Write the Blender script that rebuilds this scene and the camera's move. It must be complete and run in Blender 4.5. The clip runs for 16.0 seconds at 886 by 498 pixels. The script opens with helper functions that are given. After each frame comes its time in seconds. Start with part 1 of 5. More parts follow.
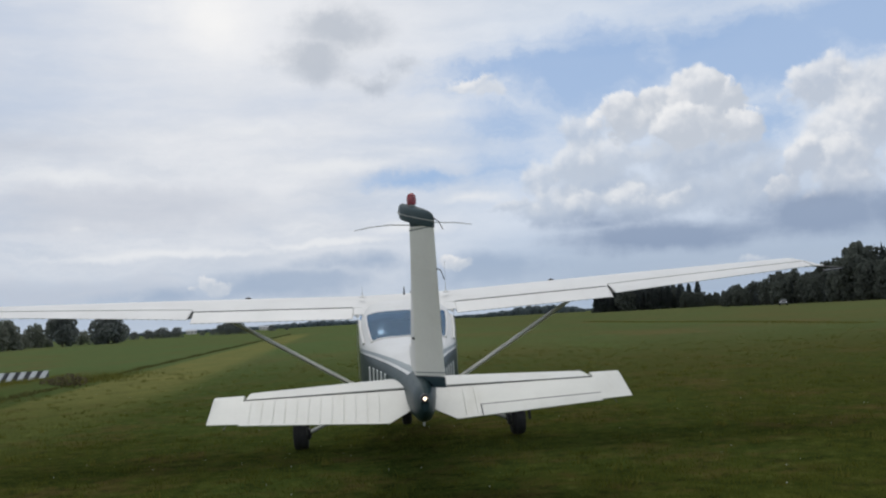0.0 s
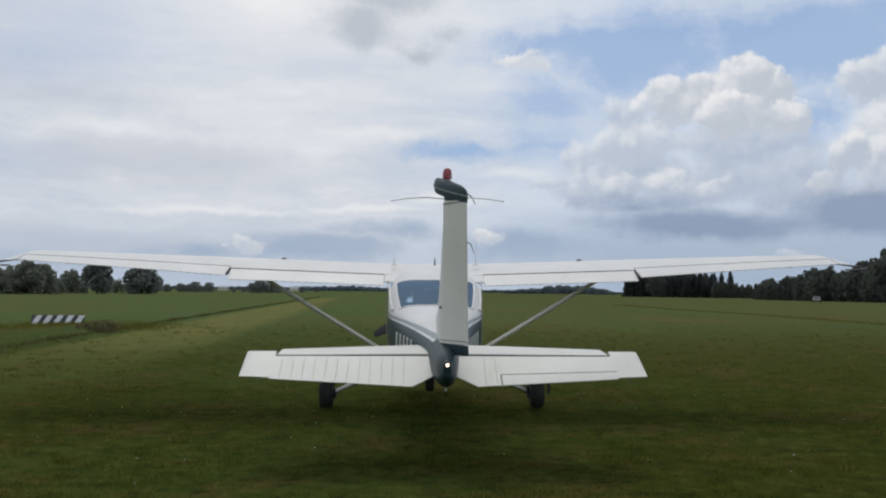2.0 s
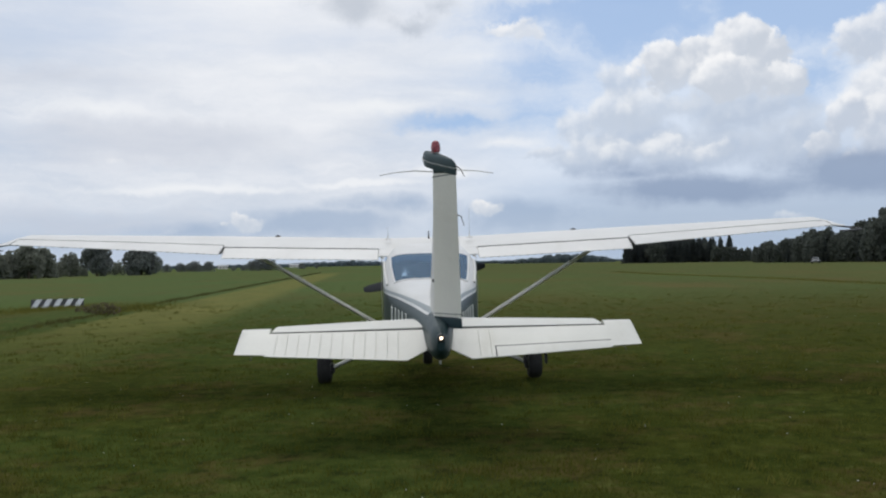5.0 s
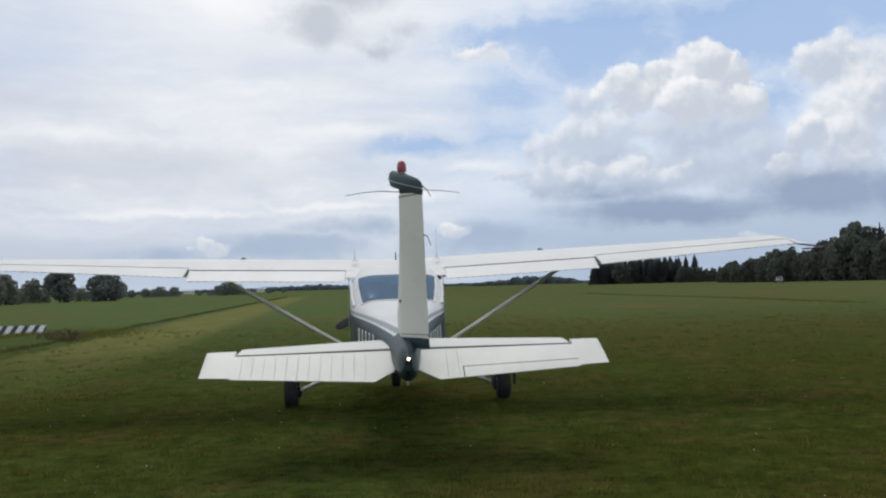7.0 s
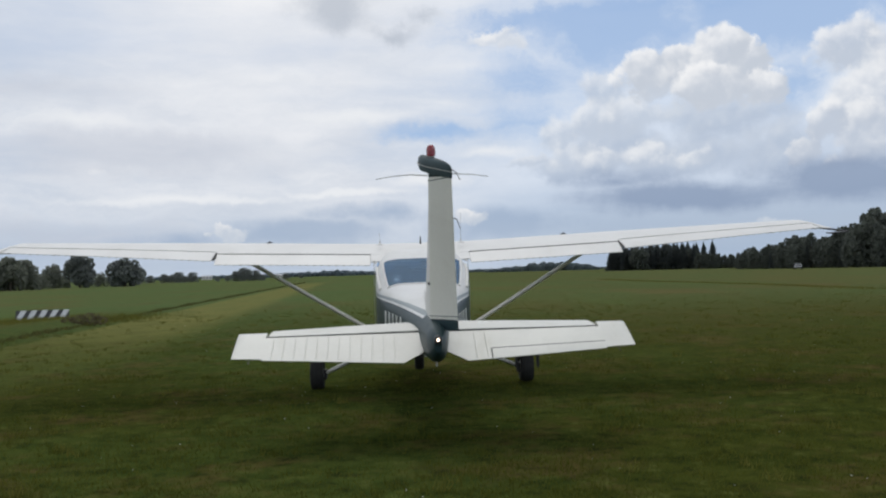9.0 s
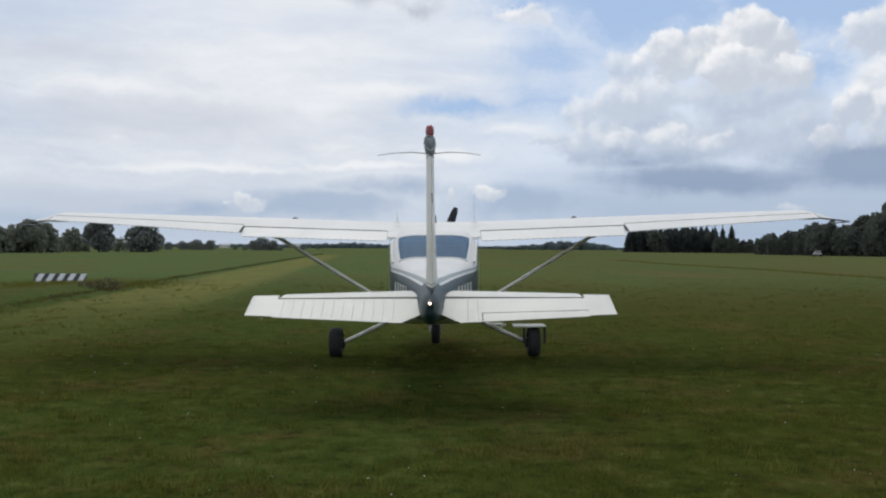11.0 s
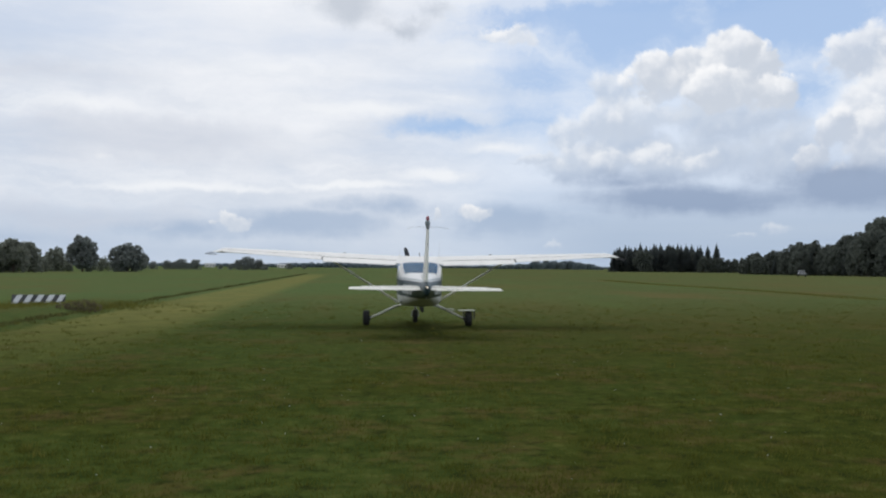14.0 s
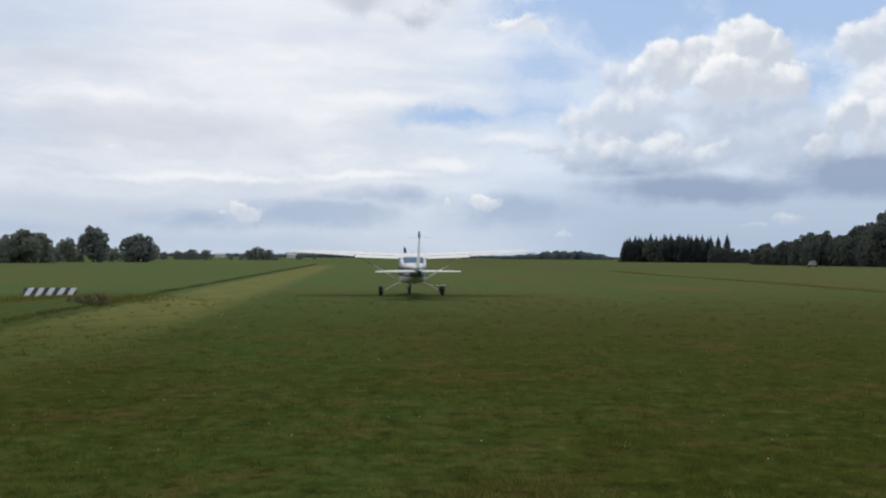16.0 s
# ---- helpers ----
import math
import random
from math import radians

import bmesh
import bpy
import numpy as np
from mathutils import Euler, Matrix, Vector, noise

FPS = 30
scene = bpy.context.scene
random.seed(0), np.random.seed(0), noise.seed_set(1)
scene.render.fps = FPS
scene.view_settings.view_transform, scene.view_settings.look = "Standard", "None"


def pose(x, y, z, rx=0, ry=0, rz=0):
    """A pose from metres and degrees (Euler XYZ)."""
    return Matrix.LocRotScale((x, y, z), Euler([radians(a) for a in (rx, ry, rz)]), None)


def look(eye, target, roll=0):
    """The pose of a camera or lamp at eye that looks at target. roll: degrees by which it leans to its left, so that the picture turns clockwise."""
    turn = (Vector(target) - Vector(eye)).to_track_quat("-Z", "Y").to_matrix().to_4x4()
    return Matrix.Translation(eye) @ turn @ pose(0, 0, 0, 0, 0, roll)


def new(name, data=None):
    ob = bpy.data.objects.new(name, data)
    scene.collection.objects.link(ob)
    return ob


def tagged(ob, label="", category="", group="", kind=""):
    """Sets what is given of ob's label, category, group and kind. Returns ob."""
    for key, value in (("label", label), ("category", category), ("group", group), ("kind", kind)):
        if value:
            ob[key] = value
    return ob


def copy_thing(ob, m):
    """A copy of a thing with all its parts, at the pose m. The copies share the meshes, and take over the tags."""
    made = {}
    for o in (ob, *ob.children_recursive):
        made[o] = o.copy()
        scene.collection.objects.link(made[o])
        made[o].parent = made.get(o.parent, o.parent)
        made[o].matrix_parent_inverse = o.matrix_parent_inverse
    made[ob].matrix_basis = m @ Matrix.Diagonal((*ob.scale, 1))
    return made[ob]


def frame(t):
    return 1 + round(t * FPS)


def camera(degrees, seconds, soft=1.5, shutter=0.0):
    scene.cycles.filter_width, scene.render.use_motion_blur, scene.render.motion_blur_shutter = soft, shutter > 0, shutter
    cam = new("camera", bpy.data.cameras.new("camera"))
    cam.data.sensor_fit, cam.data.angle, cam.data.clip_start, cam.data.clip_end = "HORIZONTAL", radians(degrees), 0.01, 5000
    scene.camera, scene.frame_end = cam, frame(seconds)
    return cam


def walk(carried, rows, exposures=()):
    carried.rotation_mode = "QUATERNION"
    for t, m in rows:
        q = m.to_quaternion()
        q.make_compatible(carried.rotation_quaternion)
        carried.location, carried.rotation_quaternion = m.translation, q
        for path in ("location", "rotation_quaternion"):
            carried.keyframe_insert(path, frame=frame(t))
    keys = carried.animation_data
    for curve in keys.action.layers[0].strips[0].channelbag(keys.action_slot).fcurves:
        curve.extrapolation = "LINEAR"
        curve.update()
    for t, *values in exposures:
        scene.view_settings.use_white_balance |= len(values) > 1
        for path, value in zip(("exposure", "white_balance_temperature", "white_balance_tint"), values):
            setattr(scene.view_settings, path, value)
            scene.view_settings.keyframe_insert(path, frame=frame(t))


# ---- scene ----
# ---- camera ----
cam = camera(50.33, 16.0, soft=2.2)
walk(cam, [
    (0, pose(-0.062, 0.247, 1.594, 94.18, 3.27, -3.30)),
    (0.5, pose(-0.128, 0.134, 1.587, 94.84, 3.77, -4.42)),
    (1, pose(-0.143, 0.070, 1.596, 94.37, 3.03, -3.67)),
    (1.5, pose(-0.093, -0.050, 1.587, 94.56, 1.61, -3.13)),
    (2, pose(-0.061, -0.074, 1.581, 92.55, -0.69, -1.52)),
    (2.5, pose(-0.055, -0.065, 1.590, 91.28, -0.95, -1.17)),
    (3, pose(-0.043, -0.060, 1.591, 91.25, -0.05, -1.13)),
    (3.5, pose(-0.021, -0.090, 1.597, 91.02, 1.01, -1.02)),
    (4, pose(0.007, -0.082, 1.602, 90.81, 1.43, -0.64)),
    (6.5, pose(0.005, -0.032, 1.565, 91.68, 0.77, -3.64)),
    (7, pose(0.017, -0.032, 1.565, 92.21, 1.55, -3.47)),
    (7.5, pose(0.015, -0.081, 1.559, 91.22, 2.80, -2.99)),
    (8, pose(-0.054, -0.119, 1.568, 91.69, 2.75, -5.66)),
    (8.5, pose(-0.116, -0.152, 1.555, 91.16, 3.14, -4.59)),
    (9, pose(-0.093, -0.125, 1.538, 91.39, 1.47, -2.47)),
    (11.5, pose(0.003, -0.124, 1.581, 89.74, -0.76, -1.79)),
    (12, pose(0.043, -0.056, 1.588, 89.90, -1.21, -3.93)),
    (12.5, pose(0.007, 0.023, 1.608, 88.55, 1.93, -5.26)),
    (13, pose(0.083, 0.154, 1.581, 87.80, 1.23, -4.55)),
    (13.5, pose(0.093, 0.130, 1.631, 89.38, 1.05, -4.26)),
    (14, pose(0.091, 0.121, 1.644, 91.09, -0.40, -2.27)),
    (14.5, pose(0.160, 0.079, 1.699, 90.30, 0.85, -1.81)),
    (15, pose(0.142, 0.074, 1.707, 90.04, 0.82, -2.15)),
    (15.5, pose(0.127, 0.076, 1.749, 90.16, -0.12, -1.97)),
    (16, pose(0.143, 0.034, 1.778, 90.48, -0.40, -1.67)),
], exposures=[(0, -0.12), (0.5, -0.20), (1.5, -0.22), (2.5, -0.08), (3.5, 0.0), (7.0, 0.0), (8.0, -0.04), (9.0, -0.06), (11.5, 0.02), (12.5, 0.08), (14.0, 0.04), (16.0, 0.03)])

# ---- sky, sun, exposure ----
SUN_AZ, SUN_EL = -12.0, 65.0          # degrees right of +y, degrees up
scene.view_settings.exposure = 0.0


class Graph:
    """Short names for building node trees."""

    def __init__(self, tree):
        self.tree = tree
        tree.nodes.clear()

    def node(self, kind, **props):
        n = self.tree.nodes.new(kind)
        for key, value in props.items():
            setattr(n, key, value)
        return n

    def put(self, sock, value):
        if isinstance(value, bpy.types.NodeSocket):
            self.tree.links.new(value, sock)
        else:
            sock.default_value = value

    def math(self, op, a, b=0.0, c=0.0, clamp=False):
        n = self.node("ShaderNodeMath", operation=op, use_clamp=clamp)
        for i, v in enumerate((a, b, c)):
            self.put(n.inputs[i], v)
        return n.outputs[0]

    def vmath(self, op, a, b=(0, 0, 0)):
        n = self.node("ShaderNodeVectorMath", operation=op)
        self.put(n.inputs[0], a)
        self.put(n.inputs[1], b)
        return n.outputs[0]

    def ramp(self, v, lo, hi, to0=0.0, to1=1.0):
        n = self.node("ShaderNodeMapRange", interpolation_type="SMOOTHSTEP", clamp=True)
        for i, x in enumerate((v, lo, hi, to0, to1)):
            self.put(n.inputs[i], x)
        return n.outputs[0]

    def mix(self, f, a, b, blend="MIX"):
        n = self.node("ShaderNodeMix", data_type="RGBA", blend_type=blend, clamp_factor=True)
        self.put(n.inputs[0], f)
        for i, v in ((6, a), (7, b)):
            self.put(n.inputs[i], (*v, 1.0) if isinstance(v, tuple) and len(v) == 3 else v)
        return n.outputs[2]

    def noise(self, vec, scale, detail=5.0, rough=0.55, out=0, distort=0.0):
        n = self.node("ShaderNodeTexNoise")
        self.put(n.inputs["Vector"], vec)
        for key, v in (("Scale", scale), ("Detail", detail), ("Roughness", rough), ("Distortion", distort)):
            n.inputs[key].default_value = v
        return n.outputs[out]

    def mapping(self, vec, scale=(1, 1, 1), loc=(0, 0, 0), rot=(0, 0, 0)):
        n = self.node("ShaderNodeMapping")
        self.put(n.inputs[0], vec)
        n.inputs["Location"].default_value, n.inputs["Scale"].default_value = loc, scale
        n.inputs["Rotation"].default_value = [radians(a) for a in rot]
        return n.outputs[0]


def build_sky():
    world = bpy.data.worlds.new("cloudy_sky")
    scene.world = world
    world.use_nodes = True
    g = Graph(world.node_tree)
    way = g.node("ShaderNodeTexCoord").outputs["Generated"]
    sep = g.node("ShaderNodeSeparateXYZ")
    g.put(sep.inputs[0], way)
    az = g.math("MULTIPLY", g.math("ARCTAN2", sep.outputs[0], sep.outputs[1]), 57.29578)
    el = g.math("MULTIPLY", g.math("ARCSINE", sep.outputs[2]), 57.29578)
    flat = g.node("ShaderNodeCombineXYZ")
    g.put(flat.inputs[0], az)
    g.put(flat.inputs[1], el)
    ang = flat.outputs[0]
    # wobble of all outlines
    wob = g.noise(way, 16.0, 6.0, 0.62, 1)
    wob = g.vmath("MULTIPLY", g.vmath("SUBTRACT", wob, (0.5, 0.5, 0.5)), (4.6, 3.4, 0))
    pos = g.vmath("ADD", ang, wob)
    pos_soft = g.vmath("ADD", ang, g.vmath("MULTIPLY", wob, (1.6, 0.9, 0)))

    def spots(where, rows):
        """Soft ellipses (azimuth, elevation, half width, half height, weight), joined by their maximum."""
        total = None
        for a, e, ra, re, w in rows:
            d = g.vmath("MULTIPLY", g.vmath("SUBTRACT", where, (a, e, 0)), (1 / ra, 1 / re, 0))
            n = g.node("ShaderNodeVectorMath", operation="LENGTH")
            g.put(n.inputs[0], d)
            v = g.math("MULTIPLY", g.math("SUBTRACT", 1.0, n.outputs["Value"]), w)
            total = v if total is None else g.math("SMOOTH_MAX", total, v, 0.12)
        return total

    sky = g.node("ShaderNodeTexSky", sky_type="NISHITA", sun_disc=False)
    sky.sun_elevation, sky.sun_rotation = radians(SUN_EL), radians(SUN_AZ)
    sky.air_density, sky.dust_density, sky.ozone_density = 1.0, 0.6, 2.5
    blue = g.vmath("MULTIPLY", sky.outputs[0], (0.075, 0.075, 0.075))
    blue = g.mix(0.65, blue, (0.42, 0.60, 0.92))

    # high veil, drawn out level, with blue openings
    streak = g.noise(g.mapping(ang, (0.018, 0.105, 1.0), (3.1, 1.7, 0), (0, 0, 4)), 1.0, 8.0, 0.58)
    patch = g.noise(g.mapping(ang, (0.05, 0.12, 1.0), (7.3, 4.1, 0)), 1.0, 6.0, 0.55)
    wisps = g.noise(g.mapping(ang, (0.075, 0.30, 1.0), (1.9, 8.3, 0), (0, 0, 9)), 1.0, 9.0, 0.62)
    fibre = g.noise(g.mapping(pos_soft, (0.11, 0.62, 1.0), (4.9, 2.3, 0), (0, 0, -7)), 1.0, 9.0, 0.66)
    ragged = g.math("MULTIPLY", g.math("SUBTRACT", fibre, 0.5), 1.2)
    opening = spots(pos_soft, [(13.1, 14.4, 7.0, 2.8, 1.3), (22.9, 14.2, 8.0, 2.8, 1.3), (30, 15.2, 8, 3.0, 1.2), (23.4, 10.4, 2.2, 2.6, 0.6), (2.6, 8.5, 5.6, 0.8, 0.75),
                               (8.0, 11.6, 5.0, 2.6, 0.5), (8.0, 8.8, 4.0, 1.8, 0.5), (7, 14.4, 6, 1.6, 0.75), (12.5, 10.8, 4.5, 3, 0.35), (27, 20, 16, 4, 0.6)])
    opening = g.math("ADD", opening, ragged)
    cover = g.math("ADD", g.ramp(g.math("ADD", g.math("MULTIPLY", streak, 0.6), g.math("MULTIPLY", patch, 0.4)), 0.30, 0.52, 0.62, 1.0),
                   g.math("MULTIPLY", g.ramp(opening, -0.10, 0.75), -0.85), clamp=True)
    tone = g.ramp(g.math("ADD", g.math("ADD", g.math("MULTIPLY", streak, 0.35), g.math("MULTIPLY", patch, 0.25)), g.math("MULTIPLY", g.math("ADD", wisps, fibre), 0.20)), 0.40, 0.60)
    veil = g.mix(tone, (0.58, 0.64, 0.74), (0.86, 0.88, 0.92))
    veil = g.mix(g.math("MULTIPLY", g.ramp(az, -4.0, 12.0, 0.0, 0.70), g.ramp(el, 26.0, 14.0)), veil, (0.67, 0.77, 0.92))
    veil = g.mix(g.ramp(el, 7.0, 1.0, 0.0, 0.5), veil, (0.49, 0.58, 0.71))
    veil = g.mix(g.math("MULTIPLY", g.ramp(el, 6.0, 1.5), g.ramp(az, 2.0, 14.0, 0.0, 0.80)), veil, (0.35, 0.45, 0.60))
    # the sun's glow through the veil
    glow = spots(pos_soft, [(-9.8, 18.8, 26, 17, 1.0)])
    core = spots(pos, [(-10.0, 18.6, 4.2, 3.6, 1.0)])
    veil = g.mix(g.ramp(glow, 0.0, 1.0, 0.0, 0.75), veil, (0.91, 0.92, 0.95))
    col = g.mix(cover, blue, veil)
    # lavender-grey sheets and grey rolls
    sheet = g.math("ADD", spots(pos_soft, [(-14.5, 7.3, 11.5, 2.2, 1.0), (-21, 10.6, 8, 1.2, 0.6), (-20, 2.6, 9, 1.3, 0.8)]), g.math("MULTIPLY", ragged, 0.9))
    col = g.mix(g.ramp(sheet, 0.0, 0.8, 0.0, 0.55), col, (0.56, 0.60, 0.69))
    grey = spots(pos, [(-3.9, 15.6, 3.6, 1.9, 1.0), (-2.0, 17.6, 4.0, 2.0, 0.9), (-0.2, 14.7, 2.2, 0.8, 0.8), (1.6, 15.3, 2.0, 0.8, 0.6)])
    col = g.mix(g.ramp(g.math("ADD", grey, g.math("MULTIPLY", g.math("SUBTRACT", wisps, 0.5), 0.9)), 0.0, 0.75, 0.0, 0.72), col, (0.47, 0.52, 0.60))
    # bright level streaks
    bright = spots(g.vmath("ADD", ang, g.vmath("MULTIPLY", wob, (0.9, 0.42, 0))), [(-13.5, 4.6, 11.3, 0.42, 0.9), (-3.2, 4.9, 4.6, 0.40, 1.0), (1.9, 5.5, 3.8, 0.5, 1.0), (5.7, 7.1, 3.1, 0.6, 0.8), (-2.6, 9.5, 5.0, 0.7, 1.0),
                                     (-19.1, 9.1, 6.4, 0.6, 0.7), (3.0, 10.2, 5.0, 0.7, 0.6), (-8, 11.6, 7, 0.9, 0.5), (4, 12.3, 5, 0.7, 0.5)])
    col = g.mix(g.ramp(g.math("ADD", bright, g.math("MULTIPLY", ragged, 0.6)), 0.0, 0.9, 0.0, 0.85), col, (0.87, 0.89, 0.92))
    # low blue-grey bank
    bank = spots(g.vmath("ADD", ang, g.vmath("MULTIPLY", wob, (1.8, 0.45, 0))), [(-6.0, 2.5, 7.0, 1.3, 1.0), (-13.5, 2.1, 5, 0.9, 0.75), (-1.2, 3.5, 5.5, 0.9, 0.85), (6, 2.9, 6, 1.4, 1.0), (-24, 1.5, 10, 0.8, 0.5)])
    col = g.mix(g.ramp(g.math("ADD", bank, g.math("MULTIPLY", g.math("SUBTRACT", wisps, 0.5), 1.1)), 0.0, 0.75, 0.0, 0.75), col, (0.34, 0.44, 0.60))

    # heaped clouds, built lobe over lobe from the back to the front
    def lumps(where, scale, detail):
        n = g.node("ShaderNodeTexVoronoi", feature="SMOOTH_F1")
        g.put(n.inputs["Vector"], where)
        for key, v in (("Scale", scale), ("Detail", detail), ("Roughness", 0.5), ("Lacunarity", 2.1), ("Smoothness", 0.7)):
            n.inputs[key].default_value = v
        return g.math("SUBTRACT", 0.45, n.outputs["Distance"])
    warped = g.vmath("ADD", way, g.vmath("MULTIPLY", g.vmath("SUBTRACT", g.noise(way, 30.0, 4.0, 0.55, 1), (0.5, 0.5, 0.5)), (0.022, 0.022, 0.022)))
    puff = lumps(warped, 25.0, 3.0)
    puff_up = lumps(g.vmath("ADD", warped, (-0.005, 0.0, 0.011)), 25.0, 2.0)
    relief = g.math("MULTIPLY", g.math("SUBTRACT", puff, puff_up), 1.2)
    crisp = g.vmath("ADD", ang, g.vmath("MULTIPLY", g.vmath("SUBTRACT", g.noise(way, 26.0, 7.0, 0.62, 1), (0.5, 0.5, 0.5)), (3.2, 2.5, 0)))

    def heap(below, rows, weight, shade, light, soft, fade=0.0):
        for a, e, ra, re in rows:
            d = g.vmath("MULTIPLY", g.vmath("SUBTRACT", crisp, (a, e, 0)), (1 / ra, 1 / re, 0))
            n, up = g.node("ShaderNodeVectorMath", operation="LENGTH"), g.node("ShaderNodeVectorMath", operation="DOT_PRODUCT")
            g.put(n.inputs[0], d)
            g.put(up.inputs[0], d)
            up.inputs[1].default_value = (-0.40, 0.90, 0)
            high = up.outputs["Value"]
            edge = g.math("ADD", g.math("SUBTRACT", 1.05, n.outputs["Value"]), g.math("MULTIPLY", puff, 0.45))
            mask = g.math("MULTIPLY", g.ramp(edge, 0.0, soft), g.ramp(high, -0.95, -0.25, fade, 1.0))
            lit = g.ramp(g.math("ADD", high, relief), -0.45, 0.95)
            below = g.mix(g.math("MULTIPLY", mask, weight), below, g.mix(lit, shade, light))
        return below
    # hazy body behind
    col = heap(col, [(17.6, 6.4, 7.4, 2.6), (13.1, 7.0, 4.8, 2.3), (22.6, 6.6, 5.0, 2.6), (10.2, 5.9, 3.8, 1.2), (19.5, 8.6, 5.0, 2.2)], 0.85, (0.47, 0.55, 0.68), (0.63, 0.69, 0.78), 0.6)
    # left shoulder, falling away in puffs
    col = heap(col, [(12.2, 10.7, 1.7, 1.7), (14.2, 8.9, 2.8, 2.2), (12.0, 8.9, 2.2, 1.9), (9.7, 8.0, 2.0, 1.7), (7.9, 6.5, 1.6, 0.7), (10.8, 6.8, 2.4, 1.2), (12.8, 6.4, 2.1, 1.0), (14.9, 6.6, 2.2, 1.1), (17.2, 6.2, 2.4, 0.9)],
               0.76, (0.54, 0.61, 0.72), (0.86, 0.88, 0.91), 0.42)
    # bright head with its grey base
    col = heap(col, [(15.2, 11.4, 2.4, 1.9), (17.0, 12.0, 1.8, 1.5), (20.9, 11.5, 1.7, 1.7), (19.2, 12.4, 2.2, 2.1), (21.6, 10.2, 1.8, 1.5), (18.9, 10.3, 2.9, 1.8)],
               0.96, (0.58, 0.63, 0.71), (0.93, 0.935, 0.95), 0.24, 0.55)
    # cloud at the side
    col = heap(col, [(26.2, 11.9, 2.4, 2.0), (29.8, 11.0, 3.6, 3.6), (27.4, 9.2, 3.0, 3.4), (26.8, 6.8, 3.0, 2.4), (31, 7.5, 3.6, 2.6), (36, 8, 5, 5), (24.7, 7.9, 1.35, 1.8), (23.8, 6.5, 1.2, 1.2)],
               0.88, (0.54, 0.60, 0.70), (0.90, 0.91, 0.93), 0.32, 0.2)
    # dark flat bases
    base = spots(g.vmath("ADD", ang, g.vmath("MULTIPLY", wob, (1.4, 0.40, 0))), [(17.3, 4.1, 8.5, 1.15, 1.1), (25.2, 4.6, 5.6, 1.7, 1.1), (13.4, 5.0, 4.2, 0.9, 0.55), (32, 4.6, 8, 1.7, 1.0)])
    col = g.mix(g.ramp(g.math("ADD", base, g.math("MULTIPLY", g.math("SUBTRACT", wisps, 0.5), 1.0)), -0.1, 0.65, 0.0, 0.86), col, (0.27, 0.35, 0.50))
    # pale strip near the skyline
    line = g.noise(g.mapping(ang, (0.02, 0.5, 1.0), (1.3, 0.4, 0)), 1.0, 5.0, 0.5)
    col = g.mix(g.math("MULTIPLY", g.ramp(el, 3.6, 2.0), g.ramp(line, 0.35, 0.65, 0.15, 0.65)), col, (0.48, 0.565, 0.69))
    # small single clouds
    col = heap(col, [(7.2, 13.5, 1.8, 0.6), (6.0, 13.95, 2.4, 0.62)], 0.92, (0.68, 0.73, 0.81), (0.90, 0.905, 0.92), 0.5)
    col = heap(col, [(4.2, 3.3, 1.25, 0.8), (1.8, 3.2, 0.45, 0.75), (-10.3, 2.7, 1.5, 0.6), (-11.4, 2.5, 0.5, 0.35)], 0.95, (0.58, 0.64, 0.73), (0.91, 0.91, 0.92), 0.35)
    col = heap(col, [(-17.1, 5.9, 1.1, 0.5)], 0.7, (0.72, 0.76, 0.83), (0.90, 0.90, 0.91), 0.6)
    col = heap(col, [(8.7, 1.4, 0.7, 0.4), (21.8, 2.3, 1.5, 0.45), (19.6, 2.0, 1.4, 0.25), (-14.8, 2.3, 1.1, 0.25)], 0.50, (0.54, 0.61, 0.72), (0.80, 0.82, 0.85), 0.7)
    col = g.mix(g.ramp(core, 0.0, 1.0, 0.0, 0.8), col, (1.02, 1.01, 1.0))
    back = g.node("ShaderNodeBackground")
    g.put(back.inputs[0], col)
    back.inputs[1].default_value = 1.0
    out = g.node("ShaderNodeOutputWorld")
    g.put(out.inputs[0], back.outputs[0])


build_sky()
sun = new("sun", bpy.data.lights.new("sun", "SUN"))
sun.data.energy, sun.data.angle, sun.data.color = 0.95, radians(34), (1.0, 0.96, 0.90)
sun.matrix_world = look((0, 0, 0), (-math.sin(radians(SUN_AZ)) * math.cos(radians(SUN_EL)), -math.cos(radians(SUN_AZ)) * math.cos(radians(SUN_EL)),
                                    -math.sin(radians(SUN_EL))))


